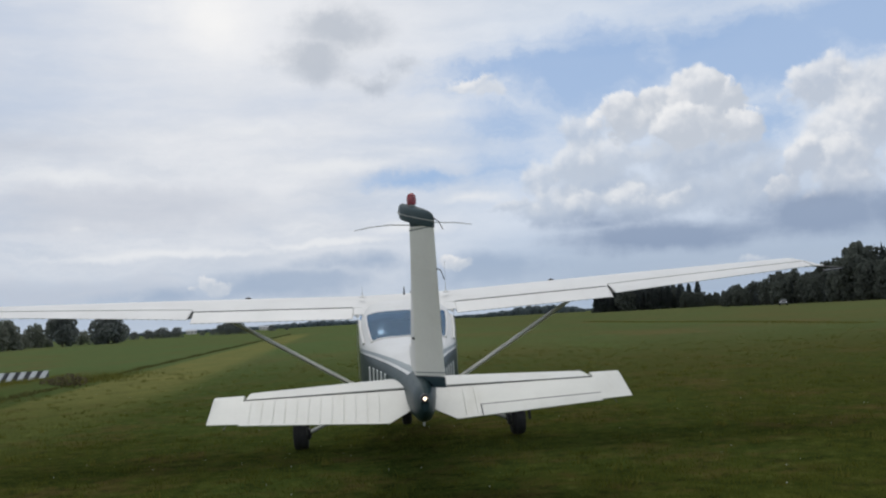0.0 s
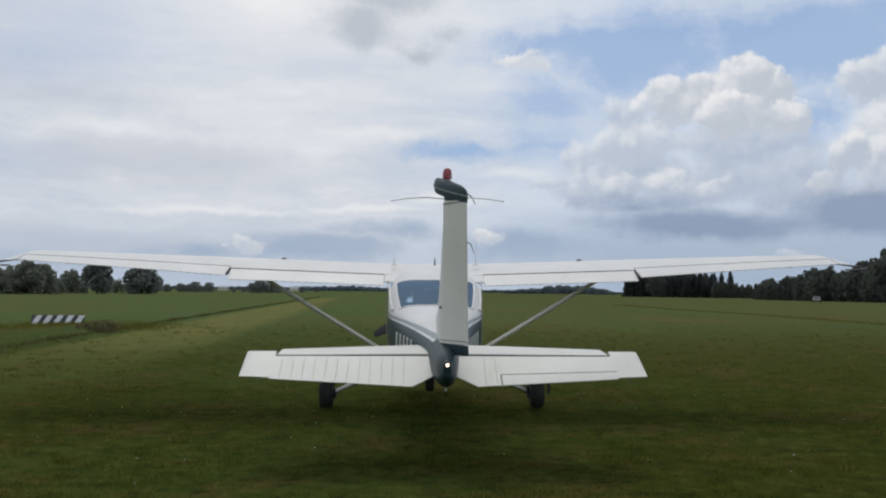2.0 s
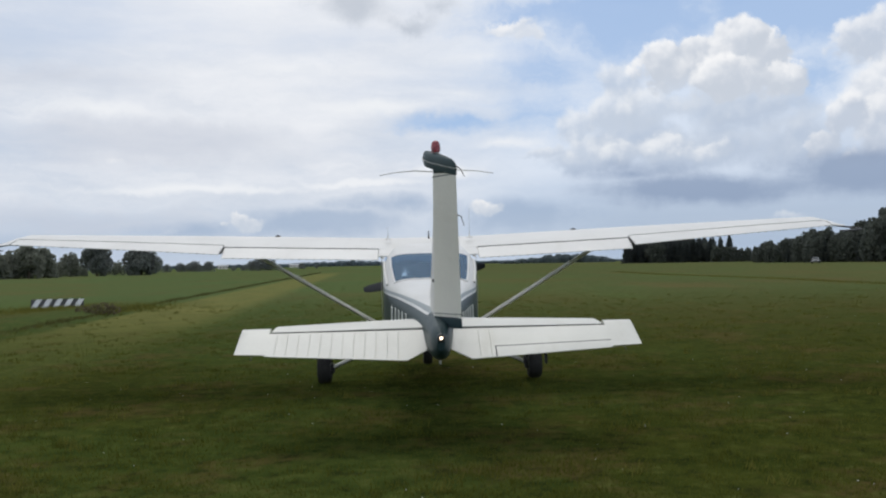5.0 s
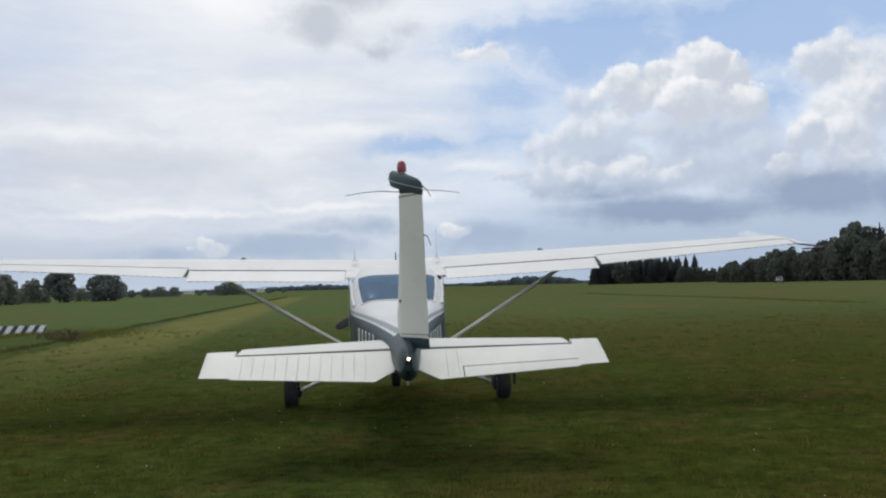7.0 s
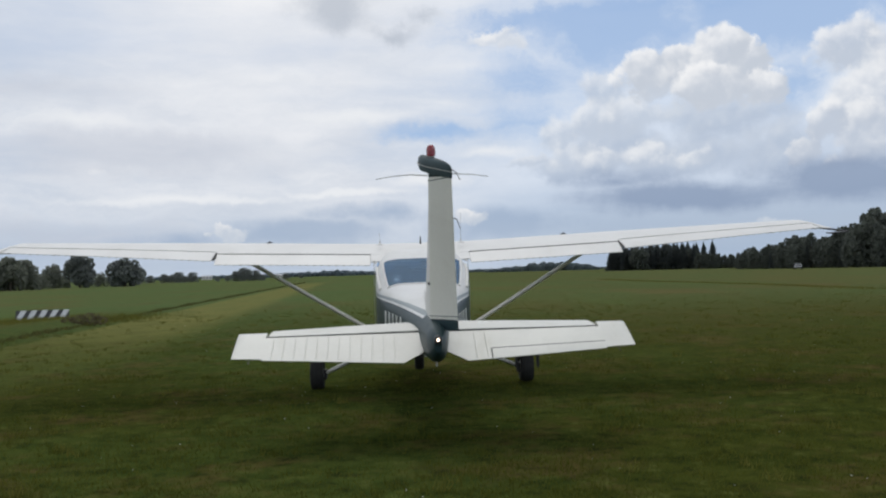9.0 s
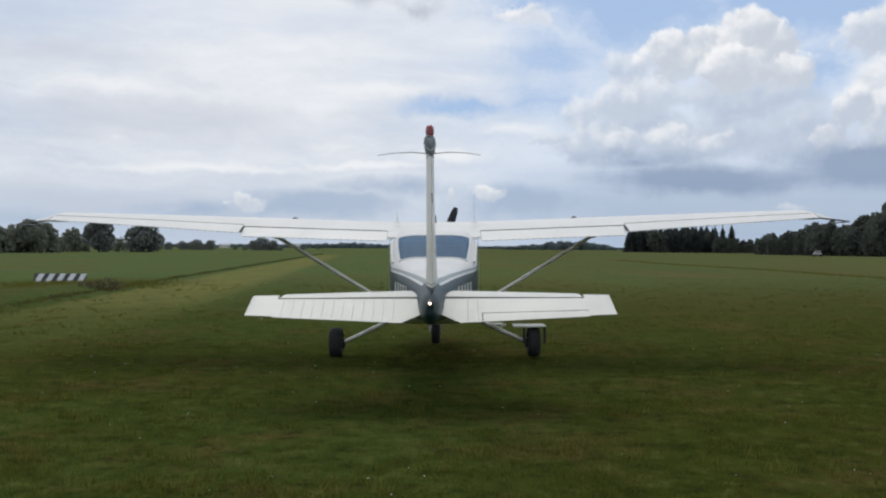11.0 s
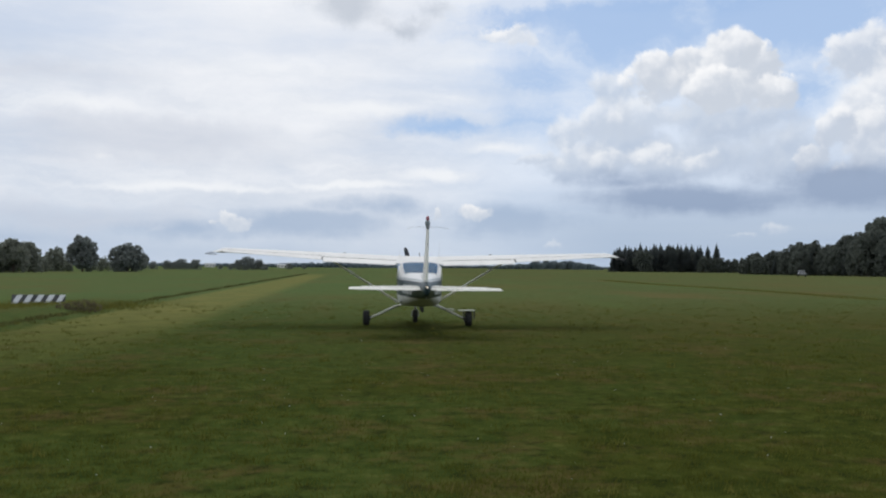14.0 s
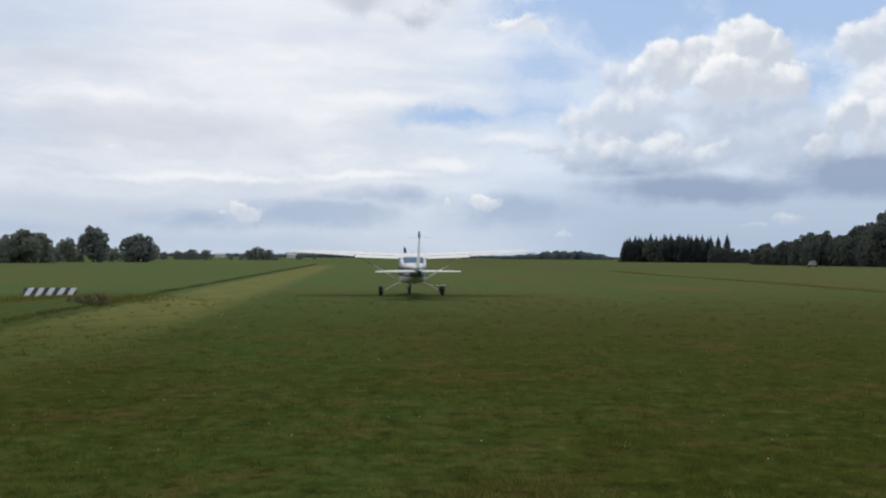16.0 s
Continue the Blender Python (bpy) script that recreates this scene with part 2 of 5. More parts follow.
# ---- materials ----
def material(name, color, rough=0.5, metal=0.0, vary=0.15, scale=3.0, grain=40.0, bump=0.02, dirt=None, dirt_amount=0.0, glow=None, coat=0.0):
    """Painted or raw surface with variation at two scales, in object space."""
    m = bpy.data.materials.new(name)
    m.use_nodes = True
    g = Graph(m.node_tree)
    at = g.node("ShaderNodeTexCoord").outputs["Object"]
    big, fine = g.noise(at, scale, 4.0), g.noise(at, grain, 3.0)
    dark = tuple(c * (1 - vary) for c in color)
    light = tuple(min(1.0, c * (1 + vary)) for c in color)
    col = g.mix(g.ramp(g.math("ADD", g.math("MULTIPLY", big, 0.7), g.math("MULTIPLY", fine, 0.3)), 0.3, 0.7), dark, light)
    if dirt:
        smear = g.noise(g.mapping(at, (1.0, 0.25, 1.0)), scale * 2.3, 6.0, 0.65)
        col = g.mix(g.ramp(smear, 0.52, 0.75, 0.0, dirt_amount), col, dirt)
    b = g.node("ShaderNodeBsdfPrincipled")
    g.put(b.inputs["Base Color"], col)
    g.put(b.inputs["Roughness"], g.ramp(fine, 0.2, 0.8, max(0.02, rough - 0.06), min(1.0, rough + 0.08)))
    b.inputs["Metallic"].default_value = metal
    b.inputs["Coat Weight"].default_value = coat
    if glow:
        b.inputs["Emission Color"].default_value = (*glow[0], 1)
        b.inputs["Emission Strength"].default_value = glow[1]
    if bump:
        n = g.node("ShaderNodeBump")
        n.inputs["Strength"].default_value, n.inputs["Distance"].default_value = 0.5, bump
        g.put(n.inputs["Height"], fine)
        g.put(b.inputs["Normal"], n.outputs[0])
    out = g.node("ShaderNodeOutputMaterial")
    g.put(out.inputs[0], b.outputs[0])
    return m


def livery_material():
    """White upper body and belly, dark green band along the sides that swallows the tail end."""
    m = bpy.data.materials.new("aircraft_livery")
    m.use_nodes = True
    g = Graph(m.node_tree)
    at = g.node("ShaderNodeTexCoord").outputs["Object"]
    sep = g.node("ShaderNodeSeparateXYZ")
    g.put(sep.inputs[0], at)
    y, z = sep.outputs[1], sep.outputs[2]
    top = g.math("ADD", 1.33, g.math("MULTIPLY", y, 0.016))
    low = g.math("ADD", 0.92, g.math("MULTIPLY", y, 0.015))
    band = g.math("MULTIPLY", g.math("LESS_THAN", z, top), g.math("GREATER_THAN", z, low))
    tail = g.math("LESS_THAN", y, -4.25)
    green = g.math("MAXIMUM", band, tail)
    trim_line = g.math("MULTIPLY", g.math("LESS_THAN", z, g.math("ADD", top, 0.05)), g.math("GREATER_THAN", z, g.math("ADD", top, 0.02)))
    big, fine = g.noise(at, 1.7, 5.0), g.noise(at, 60.0, 2.0)
    white = g.mix(g.ramp(big, 0.3, 0.7), (0.60, 0.60, 0.585), (0.70, 0.70, 0.685))
    dirt = g.noise(g.mapping(at, (2.0, 0.4, 2.0)), 3.0, 6.0, 0.65)
    white = g.mix(g.ramp(dirt, 0.5, 0.78, 0.0, 0.35), white, (0.45, 0.43, 0.38))
    dark = g.mix(g.ramp(big, 0.3, 0.7), (0.020, 0.040, 0.044), (0.032, 0.056, 0.060))
    col = g.mix(trim_line, white, (0.22, 0.26, 0.27))
    col = g.mix(green, col, dark)
    b = g.node("ShaderNodeBsdfPrincipled")
    g.put(b.inputs["Base Color"], col)
    g.put(b.inputs["Roughness"], g.ramp(fine, 0.2, 0.8, 0.32, 0.44))
    g.put(b.inputs["Specular IOR Level"], g.ramp(green, 0.0, 1.0, 0.35, 0.14))
    out = g.node("ShaderNodeOutputMaterial")
    g.put(out.inputs[0], b.outputs[0])
    return m


def glass_material(name, tint):
    """A thin pane: tinted see-through with a mirror gloss."""
    m = bpy.data.materials.new(name)
    m.use_nodes = True
    g = Graph(m.node_tree)
    clear, gloss, both, edge = g.node("ShaderNodeBsdfTransparent"), g.node("ShaderNodeBsdfGlossy"), g.node("ShaderNodeMixShader"), g.node("ShaderNodeLayerWeight")
    clear.inputs[0].default_value = (*tint, 1)
    gloss.inputs["Roughness"].default_value = 0.04
    gloss.inputs["Color"].default_value = (0.46, 0.66, 0.90, 1)
    g.put(both.inputs[0], g.ramp(g.math("POWER", edge.outputs["Facing"], 3.0), 0.0, 1.0, 0.20, 0.80))
    g.put(both.inputs[1], clear.outputs[0])
    g.put(both.inputs[2], gloss.outputs[0])
    out = g.node("ShaderNodeOutputMaterial")
    g.put(out.inputs[0], both.outputs[0])
    return m


def grass_material():
    """Mown airfield turf: greens and straw at several scales, a paler mown strip, a worn patch."""
    m = bpy.data.materials.new("airfield_turf")
    m.use_nodes = True
    g = Graph(m.node_tree)
    at = g.node("ShaderNodeTexCoord").outputs["Object"]
    sep = g.node("ShaderNodeSeparateXYZ")
    g.put(sep.inputs[0], at)
    x, y = sep.outputs[0], sep.outputs[1]
    huge, big = g.noise(at, 0.035, 4.0), g.noise(at, 0.22, 5.0, 0.6)
    mid, fine = g.noise(at, 1.6, 5.0, 0.65), g.noise(at, 14.0, 4.0, 0.7)
    tiny = g.noise(at, 55.0, 3.0, 0.7)
    green = g.mix(g.ramp(fine, 0.3, 0.7), (0.054, 0.076, 0.026), (0.114, 0.147, 0.060))
    straw = g.mix(g.ramp(tiny, 0.3, 0.7), (0.092, 0.075, 0.028), (0.155, 0.128, 0.054))
    lush = g.mix(g.ramp(fine, 0.3, 0.7), (0.052, 0.079, 0.028), (0.108, 0.149, 0.062))
    col = g.mix(g.ramp(g.math("SUBTRACT", big, g.ramp(x, -5.0, 9.0, -0.06, 0.10)), 0.38, 0.66), green, lush)
    dry = g.ramp(g.math("ADD", g.math("ADD", g.math("MULTIPLY", huge, 0.5), g.math("MULTIPLY", mid, 0.3)), g.math("ADD", g.math("MULTIPLY", fine, 0.2), g.ramp(x, -4.0, 10.0, -0.02, 0.02))), 0.44, 0.64, 0.0, 0.65)
    col = g.mix(dry, col, straw)
    deep = g.math("MULTIPLY", g.ramp(x, 2.0, 20.0, 0.0, 0.28), g.ramp(big, 0.30, 0.60, 0.55, 1.0))
    col = g.mix(deep, col, g.mix(g.ramp(fine, 0.3, 0.7), (0.042, 0.052, 0.022), (0.080, 0.090, 0.038)))
    swathe = g.noise(g.mapping(at, (0.16, 0.055, 1.0), (2.7, 6.1, 0)), 1.0, 7.0, 0.66)
    col = g.mix(g.ramp(swathe, 0.50, 0.66, 0.0, 0.55), col, g.mix(g.ramp(fine, 0.3, 0.7), (0.085, 0.068, 0.030), (0.135, 0.112, 0.052)))
    col = g.mix(g.ramp(swathe, 0.46, 0.32, 0.0, 0.55), col, g.mix(g.ramp(fine, 0.3, 0.7), (0.062, 0.094, 0.030), (0.118, 0.160, 0.062)))
    blotch = g.noise(g.vmath("ADD", at, (31.0, 7.0, 0)), 0.55, 6.0, 0.68)
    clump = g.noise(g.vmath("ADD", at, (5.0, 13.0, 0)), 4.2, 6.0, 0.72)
    sward = g.noise(g.vmath("ADD", at, (17.0, 3.0, 0)), 2.1, 6.0, 0.70)
    darkened_turf = g.mix(g.ramp(mid, 0.32, 0.68), (0.024, 0.032, 0.004), (0.045, 0.052, 0.008))
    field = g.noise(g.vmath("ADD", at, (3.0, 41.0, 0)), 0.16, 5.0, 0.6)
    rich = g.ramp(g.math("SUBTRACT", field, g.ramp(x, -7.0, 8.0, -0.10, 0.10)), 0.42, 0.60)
    darkened_turf = g.mix(g.math("MULTIPLY", rich, 0.75), darkened_turf, g.mix(g.ramp(sward, 0.35, 0.65), (0.026, 0.043, 0.008), (0.058, 0.079, 0.017)))
    darkened_turf = g.mix(g.ramp(g.math("ADD", g.math("MULTIPLY", blotch, 0.6), g.math("MULTIPLY", sward, 0.4)), 0.485, 0.60, 0.0, 0.85), darkened_turf, (0.074, 0.051, 0.018))
    darkened_turf = g.mix(g.ramp(clump, 0.50, 0.36, 0.0, 0.80), darkened_turf, (0.009, 0.012, 0.003))
    darkened_turf = g.mix(g.ramp(clump, 0.53, 0.68, 0.0, 0.80), darkened_turf, (0.084, 0.093, 0.024))
    # nearer turf is painted darker, standing in for shaded gaps between the blades
    col = g.mix(g.ramp(y, 58.0, 6.0, 0.0, 0.90), col, darkened_turf)
    # pale mown strip along the drain, leaning away to the left
    edge = g.math("MULTIPLY", g.math("SUBTRACT", mid, 0.5), 2.2)
    left = g.math("SUBTRACT", -8.9, g.math("MULTIPLY", g.math("SUBTRACT", y, 10.0), 0.058))
    off = g.math("ADD", g.math("SUBTRACT", x, left), edge)
    strip = g.math("MULTIPLY", g.ramp(off, -0.3, 0.3), g.ramp(off, 3.0, 4.6, 1.0, 0.0))
    strip = g.math("MULTIPLY", g.math("MULTIPLY", strip, g.ramp(y, 150.0, 210.0, 1.0, 0.0)), g.ramp(y, 13.0, 34.0, 0.15, 1.0))
    pale = g.mix(g.ramp(fine, 0.3, 0.7), (0.140, 0.132, 0.042), (0.220, 0.200, 0.076))
    col = g.mix(g.math("MULTIPLY", strip, g.ramp(blotch, 0.35, 0.65, 0.72, 0.38)), col, pale)
    # worn brown patches on the other side
    worn_d = g.node("ShaderNodeVectorMath", operation="LENGTH")
    g.put(worn_d.inputs[0], g.vmath("MULTIPLY", g.vmath("SUBTRACT", at, (16.0, 57.0, 0)), (0.22, 0.11, 0)))
    worn = g.math("ADD", worn_d.outputs["Value"], g.math("MULTIPLY", g.math("SUBTRACT", big, 0.5), 1.5))
    col = g.mix(g.ramp(worn, 1.0, 0.2, 0.0, 0.55), col, (0.13, 0.095, 0.045))
    b = g.node("ShaderNodeBsdfPrincipled")
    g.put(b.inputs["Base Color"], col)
    b.inputs["Roughness"].default_value = 0.95
    b.inputs["Specular IOR Level"].default_value = 0.0
    n = g.node("ShaderNodeBump")
    n.inputs["Strength"].default_value, n.inputs["Distance"].default_value = 0.7, 0.03
    g.put(n.inputs["Height"], g.math("ADD", g.math("MULTIPLY", fine, 0.6), g.math("MULTIPLY", tiny, 0.4)))
    g.put(b.inputs["Normal"], n.outputs[0])
    out = g.node("ShaderNodeOutputMaterial")
    g.put(out.inputs[0], b.outputs[0])
    return m


def foliage_material(name, dark, light, scale=0.35):
    m = bpy.data.materials.new(name)
    m.use_nodes = True
    g = Graph(m.node_tree)
    geo = g.node("ShaderNodeNewGeometry")
    at = g.node("ShaderNodeTexCoord").outputs["Object"]
    tree = g.node("ShaderNodeObjectInfo").outputs["Random"]
    mixv = g.math("ADD", g.math("MULTIPLY", geo.outputs["Random Per Island"], 0.55), g.math("MULTIPLY", g.noise(at, scale, 3.0), 0.6))
    col = g.mix(g.ramp(mixv, 0.15, 0.95), dark, light)
    col = g.mix(g.math("MULTIPLY", tree, 0.35), col, tuple(c * 0.6 for c in light))
    b = g.node("ShaderNodeBsdfPrincipled")
    g.put(b.inputs["Base Color"], col)
    b.inputs["Roughness"].default_value = 0.8
    b.inputs["Specular IOR Level"].default_value = 0.03
    thin, both = g.node("ShaderNodeBsdfTranslucent"), g.node("ShaderNodeMixShader")
    g.put(thin.inputs[0], col)
    both.inputs[0].default_value = 0.5
    g.put(both.inputs[1], b.outputs[0])
    g.put(both.inputs[2], thin.outputs[0])
    out = g.node("ShaderNodeOutputMaterial")
    g.put(out.inputs[0], both.outputs[0])
    return m


WHITE = material("white_paint", (0.67, 0.665, 0.64), 0.42, vary=0.05, scale=1.5, bump=0.0, dirt=(0.50, 0.48, 0.43), dirt_amount=0.30)
CREAM = material("aged_white_paint", (0.64, 0.635, 0.58), 0.42, vary=0.06, scale=1.5, bump=0.0, dirt=(0.48, 0.46, 0.38), dirt_amount=0.35)
# tail cream lightened for the rudder, making up for weak light from behind
RUDDER_LIGHTENED = material("lightened_cream_paint", (0.77, 0.765, 0.70), 0.42, vary=0.05, scale=1.5, bump=0.0, dirt=(0.56, 0.54, 0.45), dirt_amount=0.30)
GREEN = material("dark_green_paint", (0.022, 0.050, 0.058), 0.55, vary=0.12, scale=4, bump=0.0, dirt=(0.16, 0.17, 0.16), dirt_amount=0.3)
LIVERY = livery_material()
RUBBER = material("black_rubber", (0.018, 0.018, 0.018), 0.85, vary=0.3, scale=9, bump=0.004, dirt=(0.07, 0.06, 0.045), dirt_amount=0.4)
STEEL = material("grey_painted_steel", (0.42, 0.43, 0.41), 0.45, 0.1, vary=0.12, scale=6, bump=0.001, dirt=(0.2, 0.18, 0.14), dirt_amount=0.4)
STRUT = material("weathered_strut_paint", (0.82, 0.82, 0.75), 0.45, vary=0.06, scale=4, bump=0.0, dirt=(0.4, 0.4, 0.34), dirt_amount=0.25)
DARK = material("black_metal", (0.02, 0.02, 0.022), 0.45, 0.0, vary=0.2, scale=8, bump=0.0)
BLADE = material("propeller_black", (0.022, 0.024, 0.028), 0.5, 0.0, vary=0.2, scale=6, bump=0.0)
RED = material("red_beacon_glass", (0.26, 0.018, 0.030), 0.25, vary=0.1, scale=20, bump=0.0, coat=0.5)
LAMP = material("lit_tail_lamp", (0.9, 0.85, 0.75), 0.3, vary=0.0, bump=0.0, glow=((1.0, 0.80, 0.58), 4.0))
SEAT = material("dark_seat_fabric", (0.05, 0.055, 0.06), 0.9, vary=0.2, scale=12, bump=0.004)
LETTER = material("white_lettering", (0.72, 0.74, 0.72), 0.45, vary=0.05, bump=0.0)
GLASS = glass_material("cabin_glass", (0.10, 0.19, 0.28))
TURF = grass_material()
BARK = material("grey_brown_bark", (0.09, 0.07, 0.055), 0.9, vary=0.3, scale=2, grain=14, bump=0.03)
# leaf and needle colours are raised and greyed in place of haze over distance
LEAF = foliage_material("broadleaf_foliage", (0.095, 0.108, 0.100), (0.160, 0.178, 0.150))
LEAF_OLIVE = foliage_material("willow_foliage", (0.180, 0.198, 0.165), (0.265, 0.282, 0.228))
LEAF_HAZED = foliage_material("hazed_leaf_foliage", (0.155, 0.174, 0.172), (0.235, 0.256, 0.234))
NEEDLE = foliage_material("spruce_foliage", (0.080, 0.094, 0.096), (0.130, 0.146, 0.136))
BLADE_GRASS = foliage_material("grass_blades", (0.056, 0.074, 0.012), (0.134, 0.138, 0.027), 0.5)
DRY_GRASS = foliage_material("seeding_grass", (0.080, 0.090, 0.014), (0.190, 0.180, 0.045), 0.6)
DOCK = foliage_material("seeding_dock", (0.085, 0.075, 0.046), (0.165, 0.140, 0.085), 2.0)
DRAIN_GRASS = foliage_material("rank_grass", (0.060, 0.070, 0.022), (0.135, 0.132, 0.048), 0.6)
PETAL = material("white_clover", (0.50, 0.50, 0.44), 0.8, vary=0.1, bump=0.0)
BOARD_WHITE = material("board_white_paint", (0.56, 0.58, 0.58), 0.6, vary=0.08, scale=4, bump=0.002, dirt=(0.4, 0.4, 0.36), dirt_amount=0.4)
BOARD_BLACK = material("board_black_paint", (0.03, 0.032, 0.036), 0.6, vary=0.2, scale=4, bump=0.002)
WOOD = material("weathered_post_wood", (0.20, 0.17, 0.13), 0.85, vary=0.2, scale=3, bump=0.004)
# the blue-grey haze of distance is put into this foliage colour
HAZE_WOOD = foliage_material("distant_woodland_hazed", (0.135, 0.180, 0.210), (0.175, 0.220, 0.240), 0.02)
CAR_PAINT = material("silver_car_paint", (0.09, 0.095, 0.10), 0.4, 0.1, vary=0.05, bump=0.0, coat=0.6)
CAR_GLASS = material("dark_car_glass", (0.015, 0.018, 0.02), 0.08, vary=0.0, bump=0.0)
HOUSE_WALL = material("pale_render_wall", (0.62, 0.61, 0.58), 0.8, vary=0.08, scale=0.8, bump=0.005)
HOUSE_ROOF = material("grey_metal_roof", (0.28, 0.29, 0.31), 0.5, vary=0.1, scale=0.8, bump=0.005)


# ---- building tools ----
def part(name, bm, mat, parent=None, label="", at=None, smooth=True):
    """Links a bmesh as one mesh object under a thing or part."""
    me = bpy.data.meshes.new(name)
    bmesh.ops.recalc_face_normals(bm, faces=bm.faces)
    bm.to_mesh(me)
    bm.free()
    me.materials.append(mat)
    if smooth:
        me.polygons.foreach_set("use_smooth", [True] * len(me.polygons))
        me.set_sharp_from_angle(angle=radians(35))
    ob = new(name, me)
    if parent:
        ob.parent = parent
    if at is not None:
        ob.matrix_basis = at
    if label:
        tagged(ob, label)
    return ob


def loft(rings, cap=True, bm=None, skip=None):
    """A skin through closed rings of equal length. skip(i, j): faces to leave open."""
    bm = bm or bmesh.new()
    vs = [[bm.verts.new(p) for p in r] for r in rings]
    n = len(rings[0])
    for i in range(len(rings) - 1):
        for j in range(n):
            if skip and skip(i, j):
                continue
            bm.faces.new((vs[i][j], vs[i][(j + 1) % n], vs[i + 1][(j + 1) % n], vs[i + 1][j]))
    if cap:
        for r in (vs[0], vs[-1]):
            bm.faces.new(r)
    return bm


def tube(points, radii, sides=10, flat=1.0, bm=None):
    """A round or flattened bar along points."""
    rings = []
    for i, p in enumerate(points):
        a, b = Vector(points[max(0, i - 1)]), Vector(points[min(len(points) - 1, i + 1)])
        q = (b - a).to_track_quat("Z", "Y")
        r = radii[i] if isinstance(radii, (list, tuple)) else radii
        rings.append([Vector(p) + q @ Vector((math.cos(k * math.tau / sides) * r, math.sin(k * math.tau / sides) * r * flat, 0)) for k in range(sides)])
    return loft(rings, bm=bm)


def box(size, center=(0, 0, 0), bevel=0.0, bm=None, turn=None):
    bm = bm or bmesh.new()
    m = Matrix.Translation(center) @ (turn or Matrix()) @ Matrix.Diagonal((*size, 1))
    made = bmesh.ops.create_cube(bm, size=1.0, matrix=m)
    if bevel:
        edges = list({e for v in made["verts"] for e in v.link_edges})
        bmesh.ops.bevel(bm, geom=edges, offset=bevel, segments=2, affect="EDGES")
    return bm


def lathe(profile, sides=28, axis="X", bm=None, at=(0, 0, 0)):
    """Turns (radius, along) pairs about an axis."""
    rings = []
    for r, h in profile:
        ring = []
        for k in range(sides):
            c, s = math.cos(k * math.tau / sides) * r, math.sin(k * math.tau / sides) * r
            ring.append(Vector(at) + Vector((h, c, s) if axis == "X" else (c, h, s) if axis == "Y" else (c, s, h)))
        rings.append(ring)
    return loft(rings, bm=bm)


# ---- the ground ----
def height(x, y):
    """Gentle unevenness; a shallow drain beside the mown strip."""
    drain_x = -8.9 - (y - 10.0) * 0.058
    d = x - drain_x
    h = 0.0
    if 8 < y < 230:
        h += -0.11 * math.exp(-((d + 0.7) / 0.55) ** 2) + 0.10 * math.exp(-((d + 2.4) / 1.6) ** 2)
    return h


def build_ground():
    xs = sorted({-4500, -3000, -2000, -1200, -700, -400, -250, -150, -100, -70, -50, -40, *[-34 + 0.5 * i for i in range(61)], *range(-3, 30, 3),
                 30, 40, 50, 70, 100, 150, 250, 400, 700, 1200, 2000, 3000, 4500})
    ys = sorted({-4500, -2500, -1000, -400, -150, -50, -20, -5, *range(0, 60, 2), *range(60, 240, 6), 260, 300, 360, 450, 600, 900, 1400, 2200, 3200, 4500})
    verts = [(x, y, height(x, y)) for y in ys for x in xs]
    n = len(xs)
    faces = [(j * n + i, j * n + i + 1, (j + 1) * n + i + 1, (j + 1) * n + i) for j in range(len(ys) - 1) for i in range(n - 1)]
    me = bpy.data.meshes.new("ground")
    me.from_pydata(verts, [], faces)
    me.polygons.foreach_set("use_smooth", [True] * len(me.polygons))
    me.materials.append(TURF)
    tagged(new("ground", me), "wide mown grass airfield with worn and pale strips", "ground", kind="structure")


build_ground()


# ---- the aeroplane ----
def section_data():
    # y, half width, belly z, top z, squareness
    return [(3.02, 0.16, 1.12, 1.38, 2.0), (2.96, 0.36, 0.92, 1.44, 2.6), (2.6, 0.46, 0.76, 1.50, 2.8), (2.0, 0.51, 0.66, 1.53, 2.9), (1.45, 0.54, 0.60, 1.55, 3.0),
            (1.25, 0.55, 0.59, 1.57, 3.1), (0.92, 0.57, 0.57, 1.74, 3.4), (0.62, 0.58, 0.56, 1.86, 4.0), (0.1, 0.585, 0.55, 1.885, 4.6), (-0.5, 0.585, 0.56, 1.86, 4.8),
            (-0.98, 0.58, 0.58, 1.80, 5.0), (-1.14, 0.575, 0.59, 1.755, 5.3), (-1.42, 0.56, 0.61, 1.65, 5.3), (-1.72, 0.53, 0.64, 1.52, 4.9), (-1.86, 0.512, 0.655, 1.47, 4.5), (-2.4, 0.415, 0.72, 1.41, 3.6), (-3.2, 0.285, 0.81, 1.36, 2.9),
            (-4.0, 0.165, 0.89, 1.32, 2.5), (-4.5, 0.118, 0.915, 1.28, 2.3), (-4.85, 0.094, 0.935, 1.24, 2.2), (-5.05, 0.064, 0.985, 1.21, 2.1), (-5.12, 0.030, 1.05, 1.17, 2.0)]


def body_ring(y, hw, z0, z1, p, n=48):
    ring = []
    zc, hh = (z0 + z1) / 2, (z1 - z0) / 2
    for k in range(n):
        a = k * math.tau / n
        c, s = math.cos(a), math.sin(a)
        ring.append(Vector((hw * math.copysign(abs(c) ** (2 / p), c), y, zc + hh * math.copysign(abs(s) ** (2 / p), s))))
    return ring


